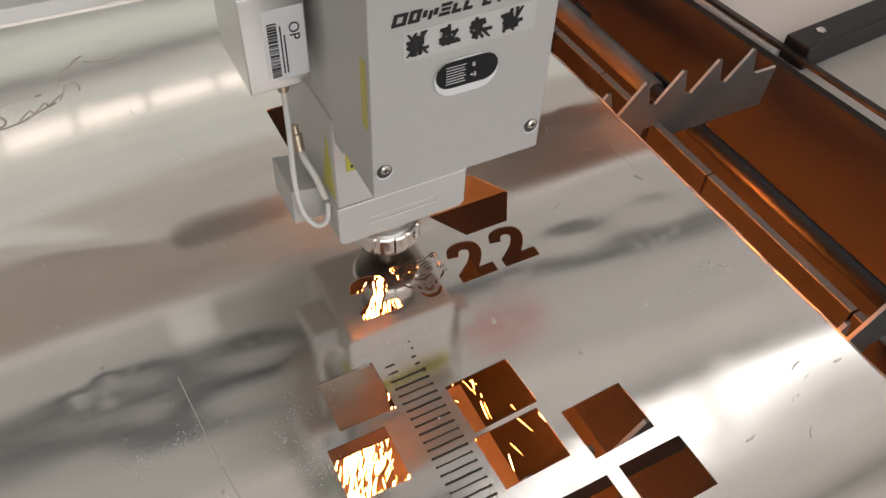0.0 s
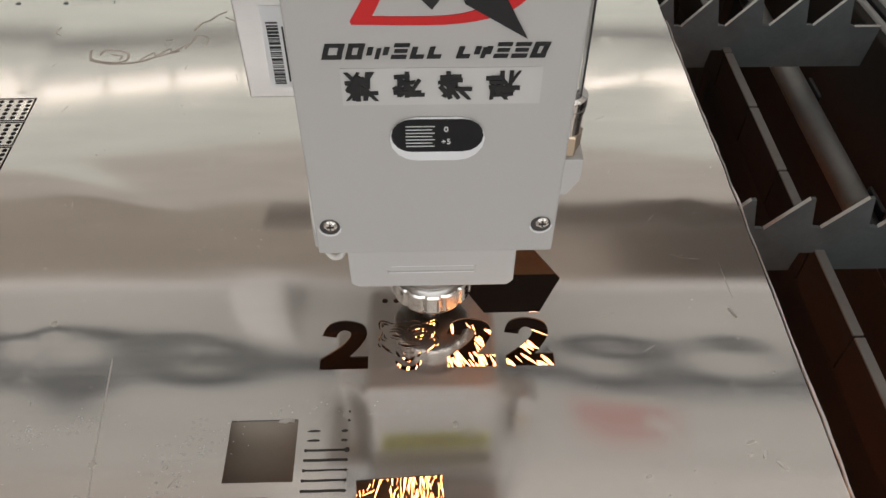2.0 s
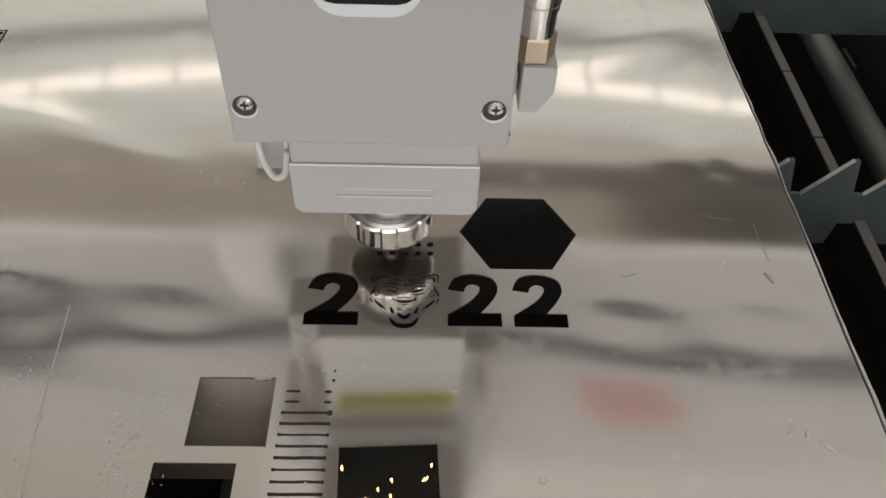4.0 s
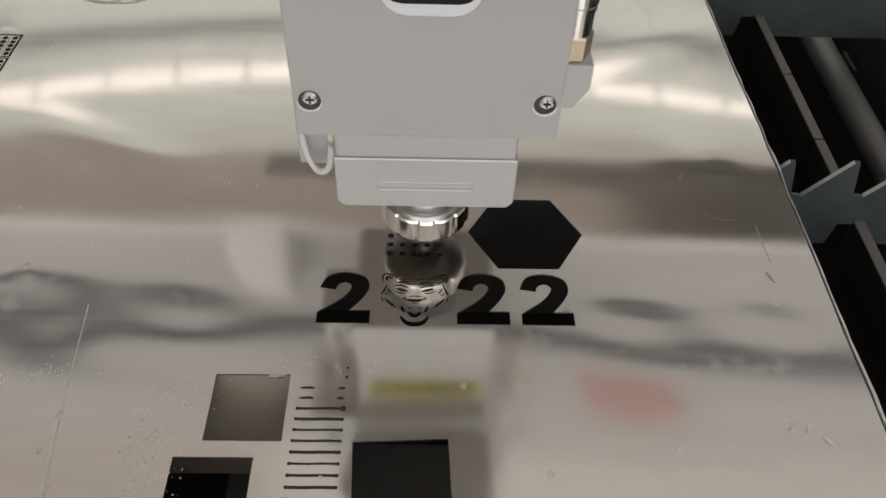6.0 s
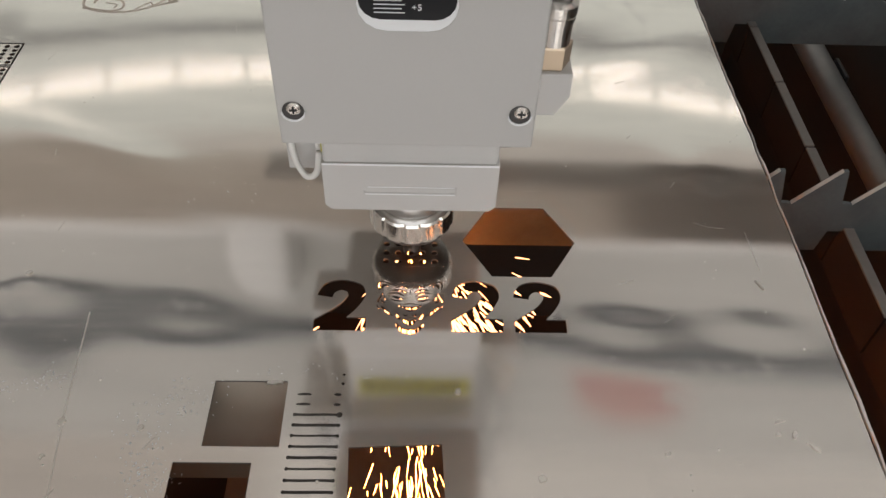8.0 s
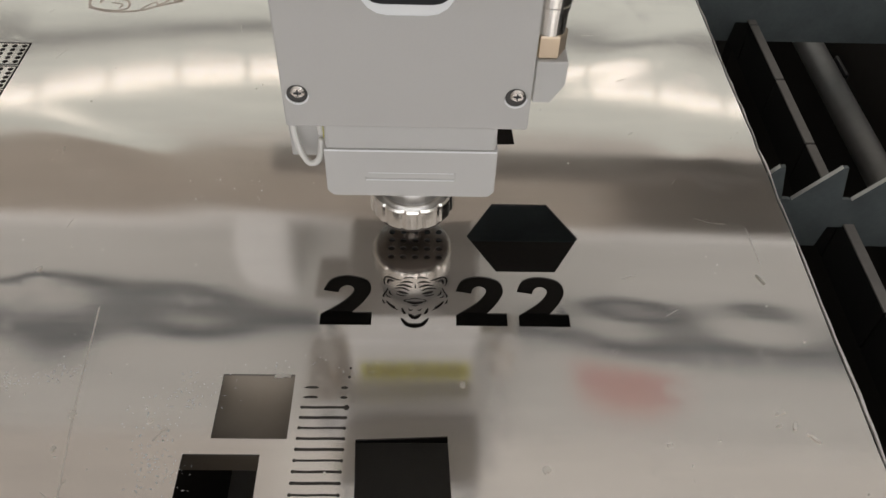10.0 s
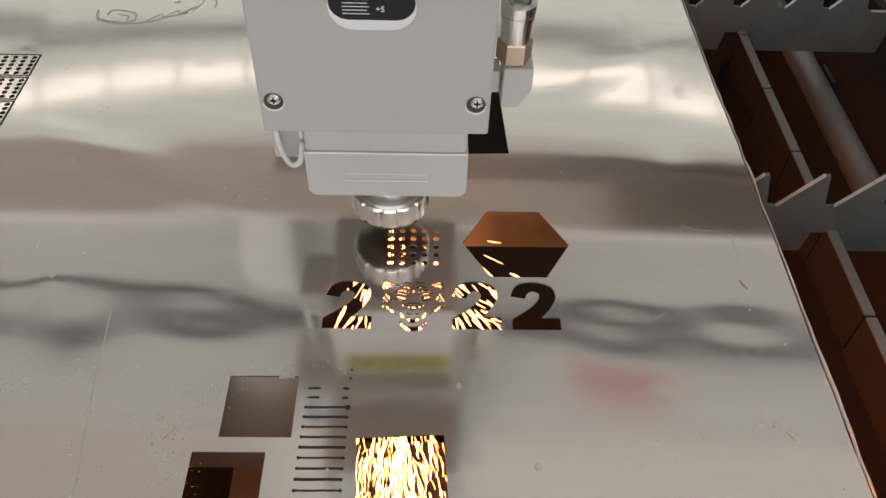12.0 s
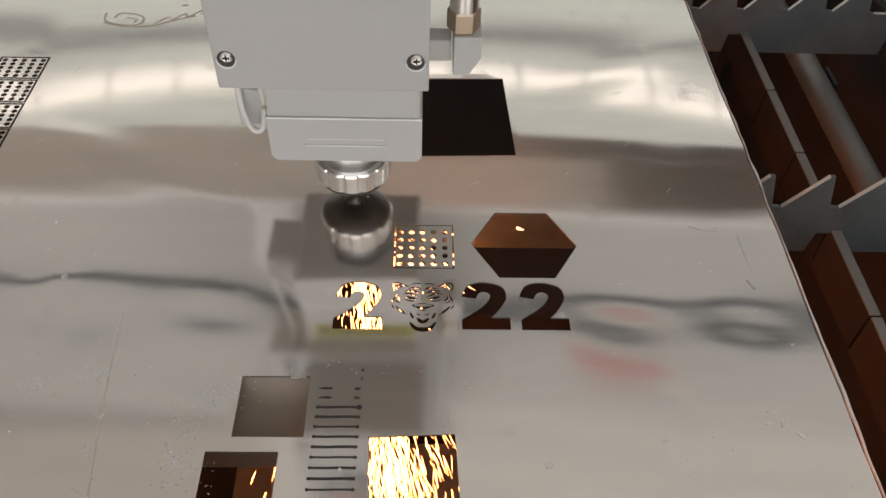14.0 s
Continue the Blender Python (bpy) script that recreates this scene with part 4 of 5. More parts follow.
for c in ((0.277, 0.0395, 0.0085, 0.0016, -52), (0.262, -0.058, 0.006, 0.002, 20), (0.268, -0.066, 0.005, 0.0022, 80), (0.276, -0.0735, 0.008, 0.0018, -35), (0.259, -0.066, 0.003, 0.002, 10),
          (-0.127, -0.0625, 0.0045, 0.004, 70), (-0.0845, -0.0655, 0.003, 0.0035, 80), (-0.131, -0.083, 0.003, 0.0025, 70), (-0.178, 0.0403, 0.004, 0.003, 30), (0.085, -0.041, 0.0035, 0.0035, 45),
          (0.128, -0.093, 0.004, 0.0045, 20), (0.196, -0.078, 0.003, 0.0022, 10), (-0.017, -0.0365, 0.009, 0.0028, -6), (0.012, -0.0955, 0.0016, 0.0016, 0), (0.19, -0.2, 0.008, 0.0016, 10), (0.23, -0.215, 0.009, 0.0012, 35), (0.24, -0.19, 0.008, 0.0012, 15), (0.26, -0.17, 0.010, 0.0014, 20), (0.29, -0.18, 0.007, 0.0012, 8)):
    chip(*c)


def crumbs():
    rnd = random.Random(12)
    b = bmesh.new()
    for k in range(170):
        x, y = rnd.uniform(-0.30, 0.30), rnd.uniform(-0.22, 0.30)
        if -0.075 < x < 0.17 and -0.22 < y < 0.11 or 0.0 < x < 0.13 and 0.15 < y < 0.28:
            continue
        r = rnd.uniform(0.00025, 0.0006)
        c = bmesh.new()
        bmesh.ops.create_icosphere(c, subdivisions=1, radius=r)
        bmesh.ops.scale(c, vec=(rnd.uniform(0.7, 1.8), rnd.uniform(0.7, 1.5), 0.5), verts=c.verts)
        bmesh.ops.translate(c, vec=(x, y, sheet_z(x, y) + 0.0002), verts=c.verts)
        join(b, c)
    return tagged(part("metal_crumbs", b, M_CHIP), "tiny bright metal crumbs scattered over the sheet", "metal crumbs", kind="stuff")


crumbs()


def scratch(pts, width, name="scratch", material=None, label="long fine bright scratch in the sheet"):
    line = smooth_line([Vector((*p, 0)) for p in pts], 10, False)
    b = bmesh.new()
    rows = []
    for i, p in enumerate(line):
        d = (line[min(i + 1, len(line) - 1)] - line[max(i - 1, 0)]).normalized()
        nrm = Vector((-d.y, d.x, 0)) * width / 2
        rows.append([b.verts.new((q.x, q.y, sheet_z(q.x, q.y) + 0.00012)) for q in (p + nrm, p - nrm)])
    for a, c in zip(rows, rows[1:]):
        b.faces.new((a[0], a[1], c[1], c[0]))
    return tagged(part(name, b, material or M_CHIP), label, "scratch", kind="structure")


scratch([(-0.1335, 0.012), (-0.130, -0.030), (-0.1265, -0.064), (-0.1205, -0.112), (-0.115, -0.16)], 0.0008)
scratch([(0.279, 0.085), (0.2795, 0.07), (0.2805, 0.052)], 0.0004)
scratch([(0.246, 0.093), (0.256, 0.089), (0.266, 0.088)], 0.0005)


def edge_burr():
    """A bright ragged burr along the free edge of the sheet."""
    b, rows = bmesh.new(), []
    for k in range(161):
        y = -0.40 + 0.005 * k
        w = 0.0009 + 0.0016 * max(0.0, noise.noise((3.0, y * 30, 1.0))) + 0.0012 * math.exp(-((y + 0.04) / 0.06) ** 2)
        x = EDGE_X + 0.0013 + 0.0011 * noise.noise((0, y * 40, 5))
        z = sheet_z(EDGE_X, y)
        rows.append([b.verts.new(v) for v in ((x, y, z + 0.0004), (x + w, y, z - 0.0002 + 0.0006 * noise.noise((y * 60, 2, 2))), (x + w * 0.7, y, z - 0.0013), (x, y, z - 0.0011))])
    for p, q in zip(rows, rows[1:]):
        for i in range(4):
            b.faces.new((p[i], p[(i + 1) % 4], q[(i + 1) % 4], q[i]))
    tagged(part("edge_burr", b, M_EDGE), "bright ragged burr along the edge of the metal sheet", "burr", kind="structure")


edge_burr()


def fine_scratches():
    b, r = bmesh.new(), random.Random(77)
    for _ in range(70):
        x, y = r.uniform(-0.28, 0.29), r.uniform(-0.20, 0.36)
        if -0.075 < x < 0.17 and -0.22 < y < 0.11 or -0.01 < x < 0.14 and 0.14 < y < 0.29:
            continue
        a, n, w = r.gauss(0.25, 0.7), r.uniform(0.002, 0.012), r.uniform(0.00010, 0.00026)
        d, s = Vector((math.cos(a), math.sin(a))), Vector((-math.sin(a), math.cos(a)))
        row = [Vector((x, y)) + d * n * k + s * 0.0006 * math.sin(3 * k) for k in (-0.5, -0.1, 0.25, 0.5)]
        vs = [[b.verts.new((*(p + s * w * e), sheet_z(p.x, p.y) + 0.00014)) for e in (-1, 1)] for p in row]
        for p, q in zip(vs, vs[1:]):
            b.faces.new((p[0], p[1], q[1], q[0]))
    tagged(part("fine_scratches", b, M_CHIP), "short fine scratches scattered over the metal sheet", "scratches", kind="stuff")


fine_scratches()


for pts, w in (([(-0.236, 0.358), (-0.232, 0.344), (-0.212, 0.338), (-0.200, 0.342), (-0.203, 0.354), (-0.222, 0.358), (-0.226, 0.350)], 0.0022), ([(-0.234, 0.343), (-0.214, 0.3365), (-0.190, 0.338), (-0.172, 0.347), (-0.154, 0.355)], 0.0026),
               ([(-0.216, 0.351), (-0.206, 0.348), (-0.207, 0.342)], 0.0016), ([(-0.188, 0.341), (-0.178, 0.352), (-0.174, 0.348), (-0.164, 0.358), (-0.160, 0.354), (-0.148, 0.366)], 0.0018), ([(-0.150, 0.357), (-0.144, 0.372), (-0.142, 0.379), (-0.132, 0.376), (-0.131, 0.364)], 0.0015),
               ([(-0.146, 0.388), (-0.141, 0.400), (-0.134, 0.405), (-0.128, 0.414), (-0.120, 0.420)], 0.0022), ([(-0.120, 0.410), (-0.110, 0.404), (-0.096, 0.402), (-0.086, 0.4035)], 0.0016), ([(-0.275, 0.398), (-0.277, 0.390), (-0.272, 0.384)], 0.0016), ([(-0.170, 0.372), (-0.164, 0.373)], 0.0024)):
    scratch(pts, w, "glue_residue", M_RESIDUE, "brownish dried glue residue on the sheet")


def pale_flecks():
    """Patches of fine whitish flecks where the sheet has been rubbed."""
    b, r = bmesh.new(), random.Random(41)
    for cx, cy, sx, sy, n in ((-0.083, -0.063, 0.010, 0.010, 60), (-0.060, -0.046, 0.008, 0.006, 45), (-0.079, -0.090, 0.006, 0.009, 70), (-0.066, -0.096, 0.006, 0.006, 40), (-0.166, -0.042, 0.012, 0.005, 60), (-0.141, -0.034, 0.010, 0.003, 40), (-0.07, 0.115, 0.02, 0.02, 20), (0.0, -0.028, 0.03, 0.004, 26)):
        for _ in range(n):
            x, y, a, w = r.gauss(cx, sx), r.gauss(cy, sy), r.uniform(0, 3.1), r.uniform(0.0002, 0.0007)
            d, q = Vector((math.cos(a), math.sin(a))) * w * r.uniform(1, 2.4), Vector((-math.sin(a), math.cos(a))) * w * 0.5
            c = Vector((x, y))
            z = sheet_z(x, y) + 0.00013
            b.faces.new([b.verts.new((*p, z)) for p in (c - d, c + q, c + d * 0.8, c - q)])
    tagged(part("pale_flecks", b, M_SMUDGE), "fine whitish flecks rubbed into the metal sheet", "flecks", kind="stuff")


pale_flecks()


# ---- sparks ----
def streaks(rnd, count, place, b=None):
    b = b or bmesh.new()
    for _ in range(count):
        p, d, length, r = place(rnd)
        d = d.normalized()
        q = d.to_track_quat("Z", "Y")
        ring = [[b.verts.new(p + d * (length * t) + q @ Vector((r * k * math.cos(a), r * k * math.sin(a), 0))) for a in (0, 2.09, 4.19)] for t, k in ((0, 0.5), (0.35, 1.0), (1.0, 0.25))]
        for s, e in zip(ring, ring[1:]):
            for i in range(3):
                b.faces.new((s[i], s[(i + 1) % 3], e[(i + 1) % 3], e[i]))
        b.faces.new(ring[0][::-1])
        b.faces.new(ring[2])
    return b


def jet_place(spread, depth, thick, back=0.0):
    def place(rnd):
        s = rnd.random() ** 0.75 * depth
        a, w = rnd.uniform(0, 2 * math.pi), abs(rnd.gauss(0, spread))
        d = Vector((math.cos(a) * w, math.sin(a) * w - back, -1))
        p = Vector((0, 0, -0.004)) + d * s + Vector((rnd.gauss(0, 0.004), rnd.gauss(0, 0.004), 0))
        d += Vector((rnd.gauss(0, 0.12), rnd.gauss(0, 0.12), 0))
        return p, d, rnd.uniform(0.006, 0.03) * (0.5 + s * 3.5), thick * rnd.uniform(0.5, 1.4)
    return place


def jet(name, seed, count, spread, depth, thick, label, material=M_SPARK, back=0.0):
    return tagged(part(name, streaks(random.Random(seed), count, jet_place(spread, depth, thick, back)), material), label, "sparks", "sparks of the cut", kind="stuff")


JET = jet("spark_jet", 21, 300, 0.22, 0.38, 0.00046, "glowing jet of molten sparks falling under the sheet", back=0.25)
FLOOD = jet("spark_flood", 31, 900, 0.16, 0.48, 0.00050, "dense glowing flood of sparks falling under the sheet", M_FLOOD, back=0.22)

SHOWER = jet("spark_shower", 37, 950, 0.16, 0.46, 0.0004, "dense shower of fine sparks falling under the sheet", M_SHOWER, back=0.12)


def trickle_place(rnd):
    p = Vector((rnd.gauss(0.025, 0.029), rnd.gauss(-0.034, 0.015), -rnd.uniform(0.006, 0.07)))
    d = Vector((p.x * 0.8 + rnd.gauss(0, 0.012), p.y - 0.006 + rnd.gauss(0, 0.008), -rnd.uniform(0.0, 0.03)))
    return p, d, rnd.uniform(0.004, 0.020), 0.0011 * rnd.uniform(0.4, 1.4)


FEW = tagged(part("spark_trickle", streaks(random.Random(22), 240, trickle_place), M_HOT), "yellow-white sparks skimming along just under the sheet", "sparks", "sparks of the cut", kind="stuff")


def ember_place(rnd):
    p = Vector((rnd.gauss(0.010, 0.014), -0.140 + rnd.gauss(0, 0.014), -rnd.uniform(0.02, 0.04)))
    return p, Vector((rnd.gauss(0, 0.08), 0.25, -1)), rnd.uniform(0.008, 0.015), 0.0009 * rnd.uniform(0.6, 1.3)


EMBERS = tagged(part("spark_embers", streaks(random.Random(29), 9, ember_place), M_HOT), "a few glowing drops falling under the sheet", "sparks", "sparks of the cut", kind="stuff")


def fan_place(rnd):
    a = rnd.gauss(-1.15, 1.05)
    a = min(max(a, -3.3), 0.12)
    s = 0.015 + abs(rnd.gauss(0, 0.050 + 0.035 * max(0.0, math.cos(a))))
    lift = rnd.uniform(0.0, 0.06)
    d = Vector((math.cos(a), math.sin(a), lift))
    return d * s + Vector((0, 0, 0.004)), d + Vector((0, 0, -0.25 * s / 0.1 * lift)), rnd.uniform(0.008, 0.032), 0.00005 * rnd.uniform(0.6, 1.5)


FAN = tagged(part("spark_fan", streaks(random.Random(23), 2800, fan_place), M_SPRAY), "fine orange sparks fanning out over the sheet", "sparks", "sparks of the cut", kind="stuff")


def side_place(rnd):
    a = radians(rnd.gauss(12, 16))
    s = rnd.uniform(0.05, 0.20)
    d = Vector((math.cos(a), math.sin(a) * 0.6, rnd.uniform(0.02, 0.2)))
    return d * s + Vector((0, 0, 0.004)), d, rnd.uniform(0.012, 0.04), 0.0005 * rnd.uniform(0.5, 1.3)


SIDE = tagged(part("spark_spray", streaks(random.Random(24), 34, side_place), M_SPRAY), "a few bright sparks flying sideways over the sheet", "sparks", "sparks of the cut", kind="stuff")


# ---- slugs and slivers that fill the cuts until they fall ----
SLUGS = []
for j, y in enumerate(HOLE_Y):
    for i, x in enumerate(HOLE_X):
        z = sheet_z(x, y)
        b = lathe([(HOLE_R + 0.00008, -0.0011), (HOLE_R + 0.00008, 0.00003)], 14)
        ob = part("hole_slug", b, M_SHEET, None, m=pose(x, y, z))
        SLUGS.append((tagged(ob, "small round metal slug cut from the sheet", "metal slug", "slugs of the hole grid"), i, j, x, y, z))
SLIVERS = []
x0, x1, y0, y1 = kerfs[0]
for t, (a, b, c, d) in ((12.0, (x0, x1, y1, y1)), (12.35, (x1, x1, y0, y1)), (12.65, (x0, x1, y0, y0)), (12.95, (x0, x0, y0, y1))):
    cx, cy = (a + b) / 2, (c + d) / 2
    bm = bmesh.new()
    steps = 8
    rows = []
    for k in range(steps + 1):
        px, py = a + (b - a) * k / steps, c + (d - c) * k / steps
        ox, oy = (0, KERF * 1.05) if c == d else (KERF * 1.05, 0)
        rows.append([bm.verts.new((px - cx + s * ox, py - cy + s * oy, sheet_z(px, py) + 0.00003 - u)) for s, u in ((-1, 0), (1, 0), (1, 0.001), (-1, 0.001))])
    for p, q in zip(rows, rows[1:]):
        for k in range(4):
            bm.faces.new((p[k], p[(k + 1) % 4], q[(k + 1) % 4], q[k]))
    bm.faces.new(rows[0])
    bm.faces.new(rows[-1][::-1])
    bmesh.ops.recalc_face_normals(bm, faces=bm.faces)
    ob = part("kerf_sliver", bm, M_SHEET, None, m=pose(cx, cy, 0))
    SLIVERS.append((tagged(ob, "thin metal sliver that the cut turns loose", "metal sliver", "slivers of the panel cut"), t, cx, cy))


# ---- the hall ----
def hall():
    x0, x1, y0, y1, z0, z1 = -7.0, 8.0, -7.0, 10.0, -0.9, 5.0
    fl = tagged(part("floor", box(x0, x1, y0, y1, z0 - 0.1, z0), M_CONCRETE), "grey concrete hall floor", "floor", kind="structure")
    # added glow differs by zone; dim zones darken what the sheet mirrors
    dim = box(x0 - 0.2, x1 + 0.2, 3.95, 6.15, z1, z1 + 0.15)
    tagged(part("ceiling_2", dim, M_ROOF_DIM), "brownish roof panels with a dimmer added glow", "ceiling", kind="structure")
    tagged(part("ceiling_3", box(x0 - 0.2, x1 + 0.2, 6.1501, y1 + 0.2, z1, z1 + 0.15), M_ROOF_FAR), "pale greenish hall roof panels with an added glow", "ceiling", kind="structure")
    tagged(part("ceiling", box(-1.0, x1 + 0.2, y0 - 0.2, 3.9499, z1, z1 + 0.15), M_ROOF), "beige hall roof panels with an added glow", "ceiling", kind="structure")
    tagged(part("ceiling_4", box(x0 - 0.2, -1.0001, y0 - 0.2, 3.9499, z1, z1 + 0.15), M_ROOF_DIM), "brownish roof panels with a dimmer added glow", "ceiling", kind="structure")
    tagged(part("wall_north", box(x0, x1, y1, y1 + 0.2, z0, z1), M_HALL), "pale hall wall", "wall", kind="structure")
    tagged(part("wall_south", box(x0, x1, y0 - 0.2, y0, z0, z1), M_HALL), "pale hall wall", "wall", kind="structure")
    tagged(part("wall_east", box(x1, x1 + 0.2, y0, y1, z0, z1), M_HALL), "pale hall wall", "wall", kind="structure")
    tagged(part("wall_west", box(x0 - 0.2, x0, y0, y1, z0, z1), M_HALL), "pale hall wall", "wall", kind="structure")
    # lamps along the roof over the machine
    for x in (2.1, 4.6, 7.0):
        lamp = thing("ceiling_lamp", "long white ceiling lamp with a bright diffuser", "ceiling lamp", "ceiling lamps", m=pose(min(x, 6.7), 1.5, 4.8999))
        part("lamp_housing", box(-1.2, 1.2, -0.12, 0.12, 0.012, 0.10, 0.01), M_WHITE, lamp)
        part("diffuser", box(-1.18, 1.18, -0.10, 0.10, 0.0, 0.010, 0.003), M_LAMP, lamp)
    for k in range(-5, 8):
        y = 0.55 + 1.25 * k
        if 3.9 < y < 7.5:
            continue
        tagged(part("roof_purlin", box(x0, x1, y - 0.09, y + 0.09, 4.93, 4.9995), M_PURLIN), "grey steel purlin under the roof", "purlin", "roof purlins", kind="structure")
    # unseen gateway, added as fill light on the head and the beam
    gate = thing("door_fill", "unseen glowing fill panel framed as an open gateway", "gateway", kind="structure", m=pose(0, -6.99, 0))
    part("fill_panel", box(-6.0, 7.0, 0.002, 0.02, -0.6, 4.6), M_DOOR_FILL, gate)
    part("gate_frame", box(-6.2, -6.01, 0.002, 0.10, -0.89, 4.8), M_WHITE, gate)
    part("gate_frame", box(7.01, 7.2, 0.002, 0.10, -0.89, 4.8), M_WHITE, gate)
    # roof lights in a row, and high windows in the far wall
    for k in range(-8, 10):
        tagged(part("roof_light", box(k * 0.78 - 0.35, k * 0.78 + 0.35, 7.12, 7.24, 4.905, 4.925, 0.0), M_SKY), "pane of a daylight strip in the roof", "roof light", "roof lights", kind="structure")
    for k in range(7):
        xc = -6.2 + 2.15 * k
        w = thing("window_%d" % (k + 1), "tall daylight window in the hall wall", "window", kind="structure", m=pose(xc, 9.99, 0))
        part("pane", box(-0.95, 0.95, -0.02, -0.005, 1.2, 4.8), M_WIN, w)
        part("window_frame", box(-1.0, -0.96, -0.05, -0.002, 1.15, 4.85), M_WHITE, w)
        part("window_frame", box(0.96, 1.0, -0.05, -0.002, 1.15, 4.85), M_WHITE, w)


hall()


# ---- what moves ----
HEAD_ROWS = [
    (0, 0.0434, 0.0580, 0), (0.3, 0.0433, 0.0521, 0), (0.5, 0.0488, 0.0563, 0), (0.6, 0.0462, 0.0515, 0), (0.8, 0.0551, 0.0490, 0), (1, 0.0566, 0.0600, 0), (1.2, 0.0614, 0.0528, 0), (1.5, 0.0641, 0.0561, 0), (2, 0.0725, 0.0530, 0), (2.5, 0.0740, 0.0599, 0), (3, 0.0671, 0.0625, 0),
    (3.5, 0.0575, 0.0646, 0), (4, 0.0473, 0.0640, 0), (4.5, 0.0415, 0.0640, 0), (5.0, 0.0415, 0.0690, 0), (5.5, 0.0495, 0.0700, 0), (6.0, 0.0625, 0.0710, 0), (6.5, 0.0732, 0.0713, 0),
    (7, 0.0709, 0.0774, 0), (7.5, 0.0633, 0.0773, 0), (8, 0.0570, 0.0757, 0), (8.5, 0.0495, 0.0765, 0), (9, 0.0420, 0.0775, 0), (9.5, 0.0430, 0.0838, 0), (10, 0.0540, 0.0840, 0),
    (10.5, 0.0635, 0.0840, 0), (11, 0.0739, 0.0831, 0), (11.2, 0.0722, 0.0860, 0), (11.4, 0.0725, 0.0830, 0.002), (11.5, 0.0726, 0.0832, 0.023), (11.6, 0.0578, 0.0872, 0.025),
    (11.7, 0.0396, 0.0884, 0.008), (11.8, 0.0368, 0.0915, 0.001), (11.9, 0.0368, 0.0930, 0), (12, 0.0405, 0.0920, 0), (12.2, 0.0769, 0.0915, 0), (12.3, 0.0777, 0.0910, 0), (12.5, 0.0782, 0.0514, 0),
    (12.6, 0.0752, 0.0525, 0), (12.8, 0.0368, 0.0515, 0), (13, 0.0368, 0.0707, 0), (13.1, 0.0368, 0.0893, 0), (13.2, 0.0360, 0.0925, 0.004), (13.3, 0.0295, 0.1105, 0.022), (13.4, 0.0020, 0.1200, 0.028),
    (13.5, -0.0260, 0.1219, 0.027), (13.6, -0.0365, 0.1250, 0.012), (13.7, -0.0375, 0.1265, 0), (13.8, -0.0351, 0.1255, 0), (14, 0.0068, 0.1251, 0)]


def head_at(t):
    for a, b in zip(HEAD_ROWS, HEAD_ROWS[1:]):
        if a[0] <= t <= b[0]:
            k = (t - a[0]) / (b[0] - a[0])
            return [u + (v - u) * k for u, v in zip(a[1:], b[1:])]
    return HEAD_ROWS[-1][1:]


def burst(ob, spans, rest=-1.25, turn=0.0):
    """Sparks stay deep in the slag chute and shoot up to the cut during each span, turning a little as they fly."""
    rows, f = [], 1 / 30
    def at(t, up, k):
        x, y, _ = head_at(min(max(t, 0), 14))
        return (t, pose(x, y, 0 if up else rest, 0, 0, heading + turn * (k % 5 - 2)))
    k = heading = 0
    for a, b, *head in spans:
        heading = head[0] if head else 0
        if a > 0:
            rows.append(at(a - f, False, k))
        t = a
        while t < b - 1e-6:
            rows.append(at(t, True, k))
            k += 1
            t += 0.1
        rows.append(at(b, True, k))
        if b < 14:
            rows.append(at(b + f, False, k))
    if rows[0][0] > 0:
        rows.insert(0, at(0, False, 0))
    if rows[-1][0] < 14:
        rows.append(at(14, False, k))
    walk(ob, rows)


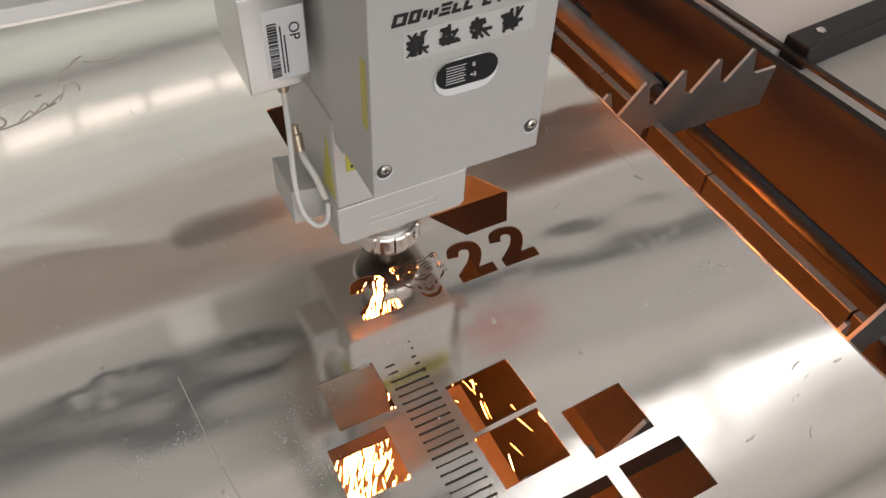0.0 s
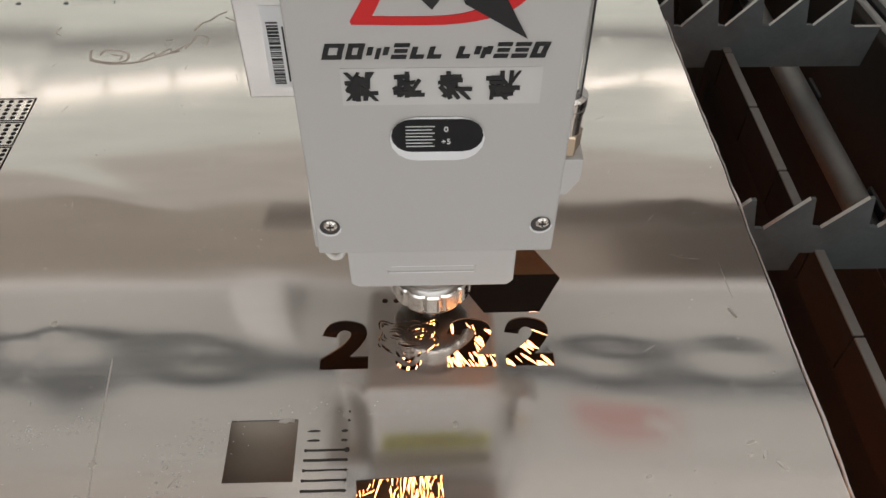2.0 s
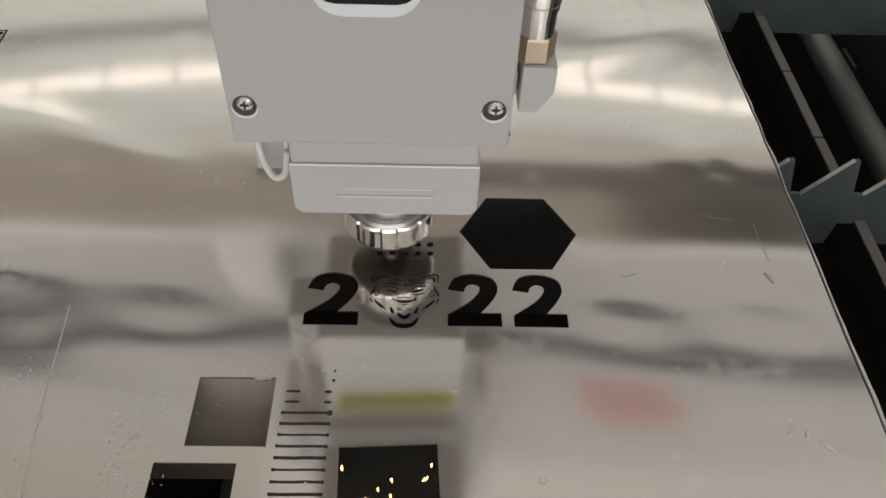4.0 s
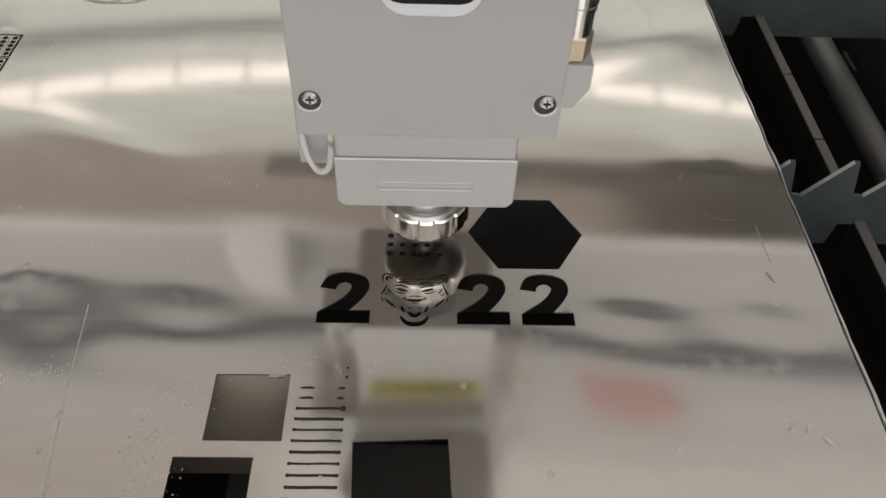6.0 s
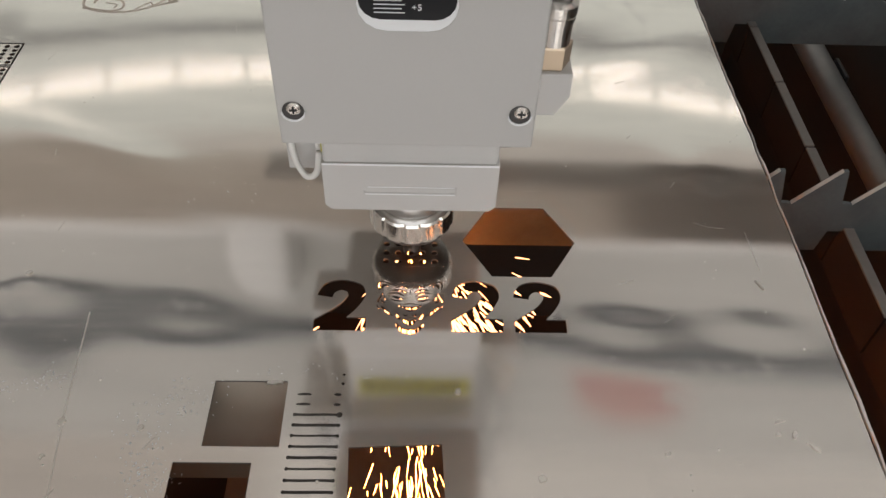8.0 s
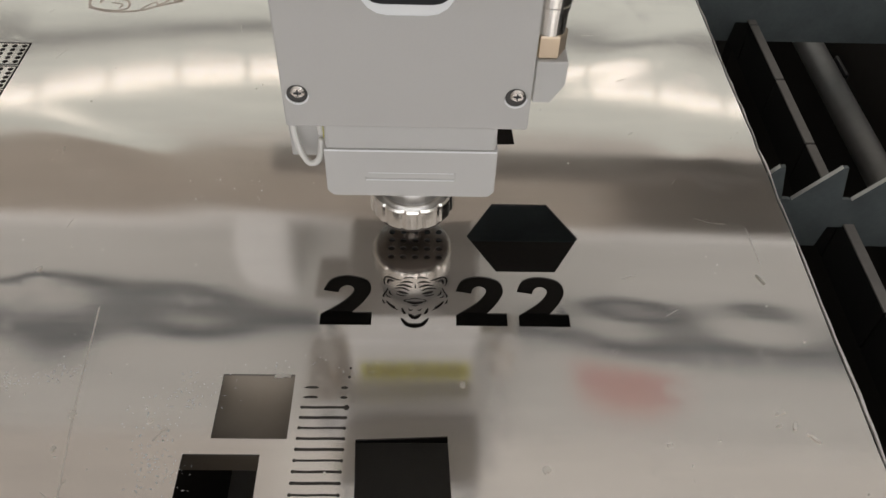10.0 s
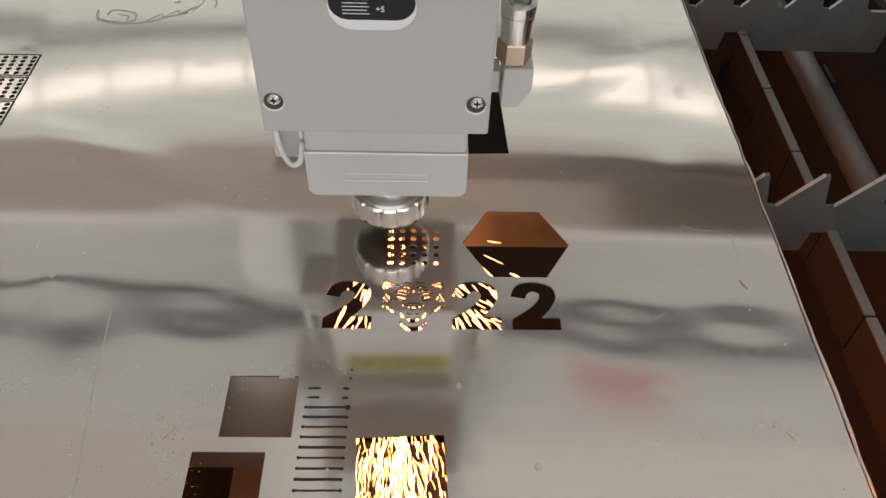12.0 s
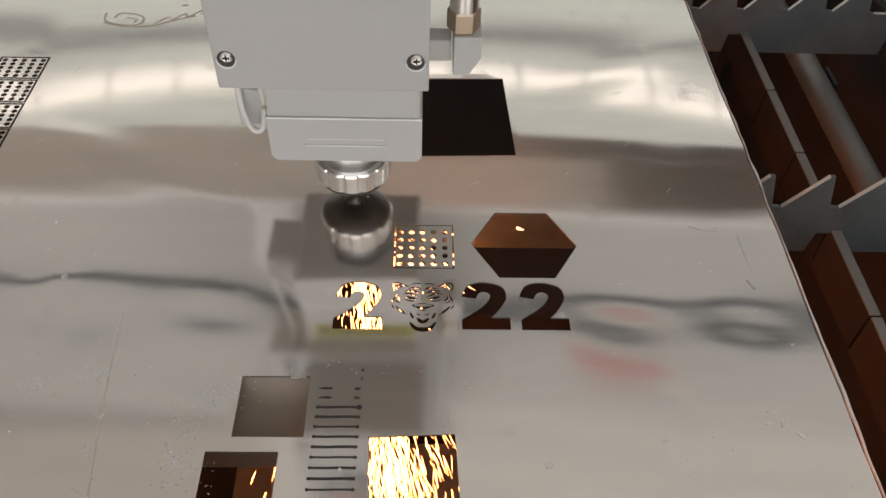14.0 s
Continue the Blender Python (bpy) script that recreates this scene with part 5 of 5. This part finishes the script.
def motions():
    walk(HEAD, [(t, pose(x, y, z)) for t, x, y, z in HEAD_ROWS])
    walk(GANTRY, [(t, pose(0, y, 0)) for t, x, y, z in HEAD_ROWS])
    strong = [(0, 0.2, 150), (0.5, 0.6, 150), (1.8, 1.9), (2.4, 2.5), (3.3, 3.5), (3.9, 3.93), (4.2, 4.4), (4.8, 5.0), (5.2, 5.45), (5.7, 5.85), (6.1, 6.2), (6.7, 7.05, 78), (7.5, 7.6, 40), (8.0, 8.03), (8.5, 8.7), (9.0, 9.2), (9.6, 9.8), (10.1, 10.33), (10.7, 10.8), (10.97, 11.04, 78), (11.1, 11.33), (12.0, 13.1), (13.9, 14.0, 40)]
    weak = [(0.9, 1.1), (1.4, 1.9), (2.0, 2.03), (2.3, 2.6), (2.9, 3.5), (3.8, 3.9), (4.1, 4.4), (4.8, 5.0), (5.2, 5.45), (5.7, 5.85), (6.1, 6.2), (6.5, 7.1), (7.5, 7.6), (8.0, 8.03), (8.5, 8.7), (9.0, 9.2), (9.6, 9.8), (10.1, 10.33), (10.7, 10.8), (10.97, 11.3), (12.0, 13.1), (13.8, 14.0)]
    burst(JET, strong, turn=9)
    burst(FLOOD, [(0, 0.2, -40), (0.5, 0.6, -30)], turn=11)
    burst(SHOWER, [(2.0, 2.03), (3.0, 3.03), (3.45, 3.52), (3.9, 3.93), (5.3, 5.45), (6.48, 6.55, 30), (7.5, 7.6), (9.6, 9.8), (12.0, 12.05, 24), (12.3, 12.52), (12.95, 13.1), (13.9, 14.0, 24)], turn=12)
    burst(FEW, weak, turn=4)
    burst(FAN, [(7.37, 7.43), (11.87, 11.93), (13.67, 13.75)], turn=0)
    burst(EMBERS, [(2.57, 2.62), (3.96, 4.06), (10.85, 10.9)])
    burst(SIDE, [(6.6, 6.63), (11.23, 11.3), (12.77, 12.83)])
    # each slug drops once its hole is cut
    order = {0: [0.1, 0.6, 1.1, 1.6, 2.15], 1: [4.6, 4.1, 3.6, 3.1, 2.6], 2: [5.05, 5.45, 5.8, 6.2, 6.6], 3: [9.1, 8.6, 8.1, 7.6, 7.1], 4: [9.45, 9.85, 10.2, 10.65, 11.1]}
    for ob, i, j, x, y, z in SLUGS:
        t = order[j][i]
        walk(ob, [(0, pose(x, y, z)), (t, pose(x, y, z)), (t + 0.1, pose(x, y, z - 0.06, 25)), (t + 0.3, pose(x, y, -0.9, 60)), (t + 0.4, pose(x, y, -2.30, 80)), (14.1, pose(x, y, -2.30, 80))])
    for ob, t, x, y in SLIVERS:
        walk(ob, [(0, pose(x, y, 0)), (t, pose(x, y, 0)), (t + 0.1, pose(x, y, -0.06, 5)), (t + 0.4, pose(x, y, -2.30, 20)), (14.1, pose(x, y, -2.30, 20))])


motions()
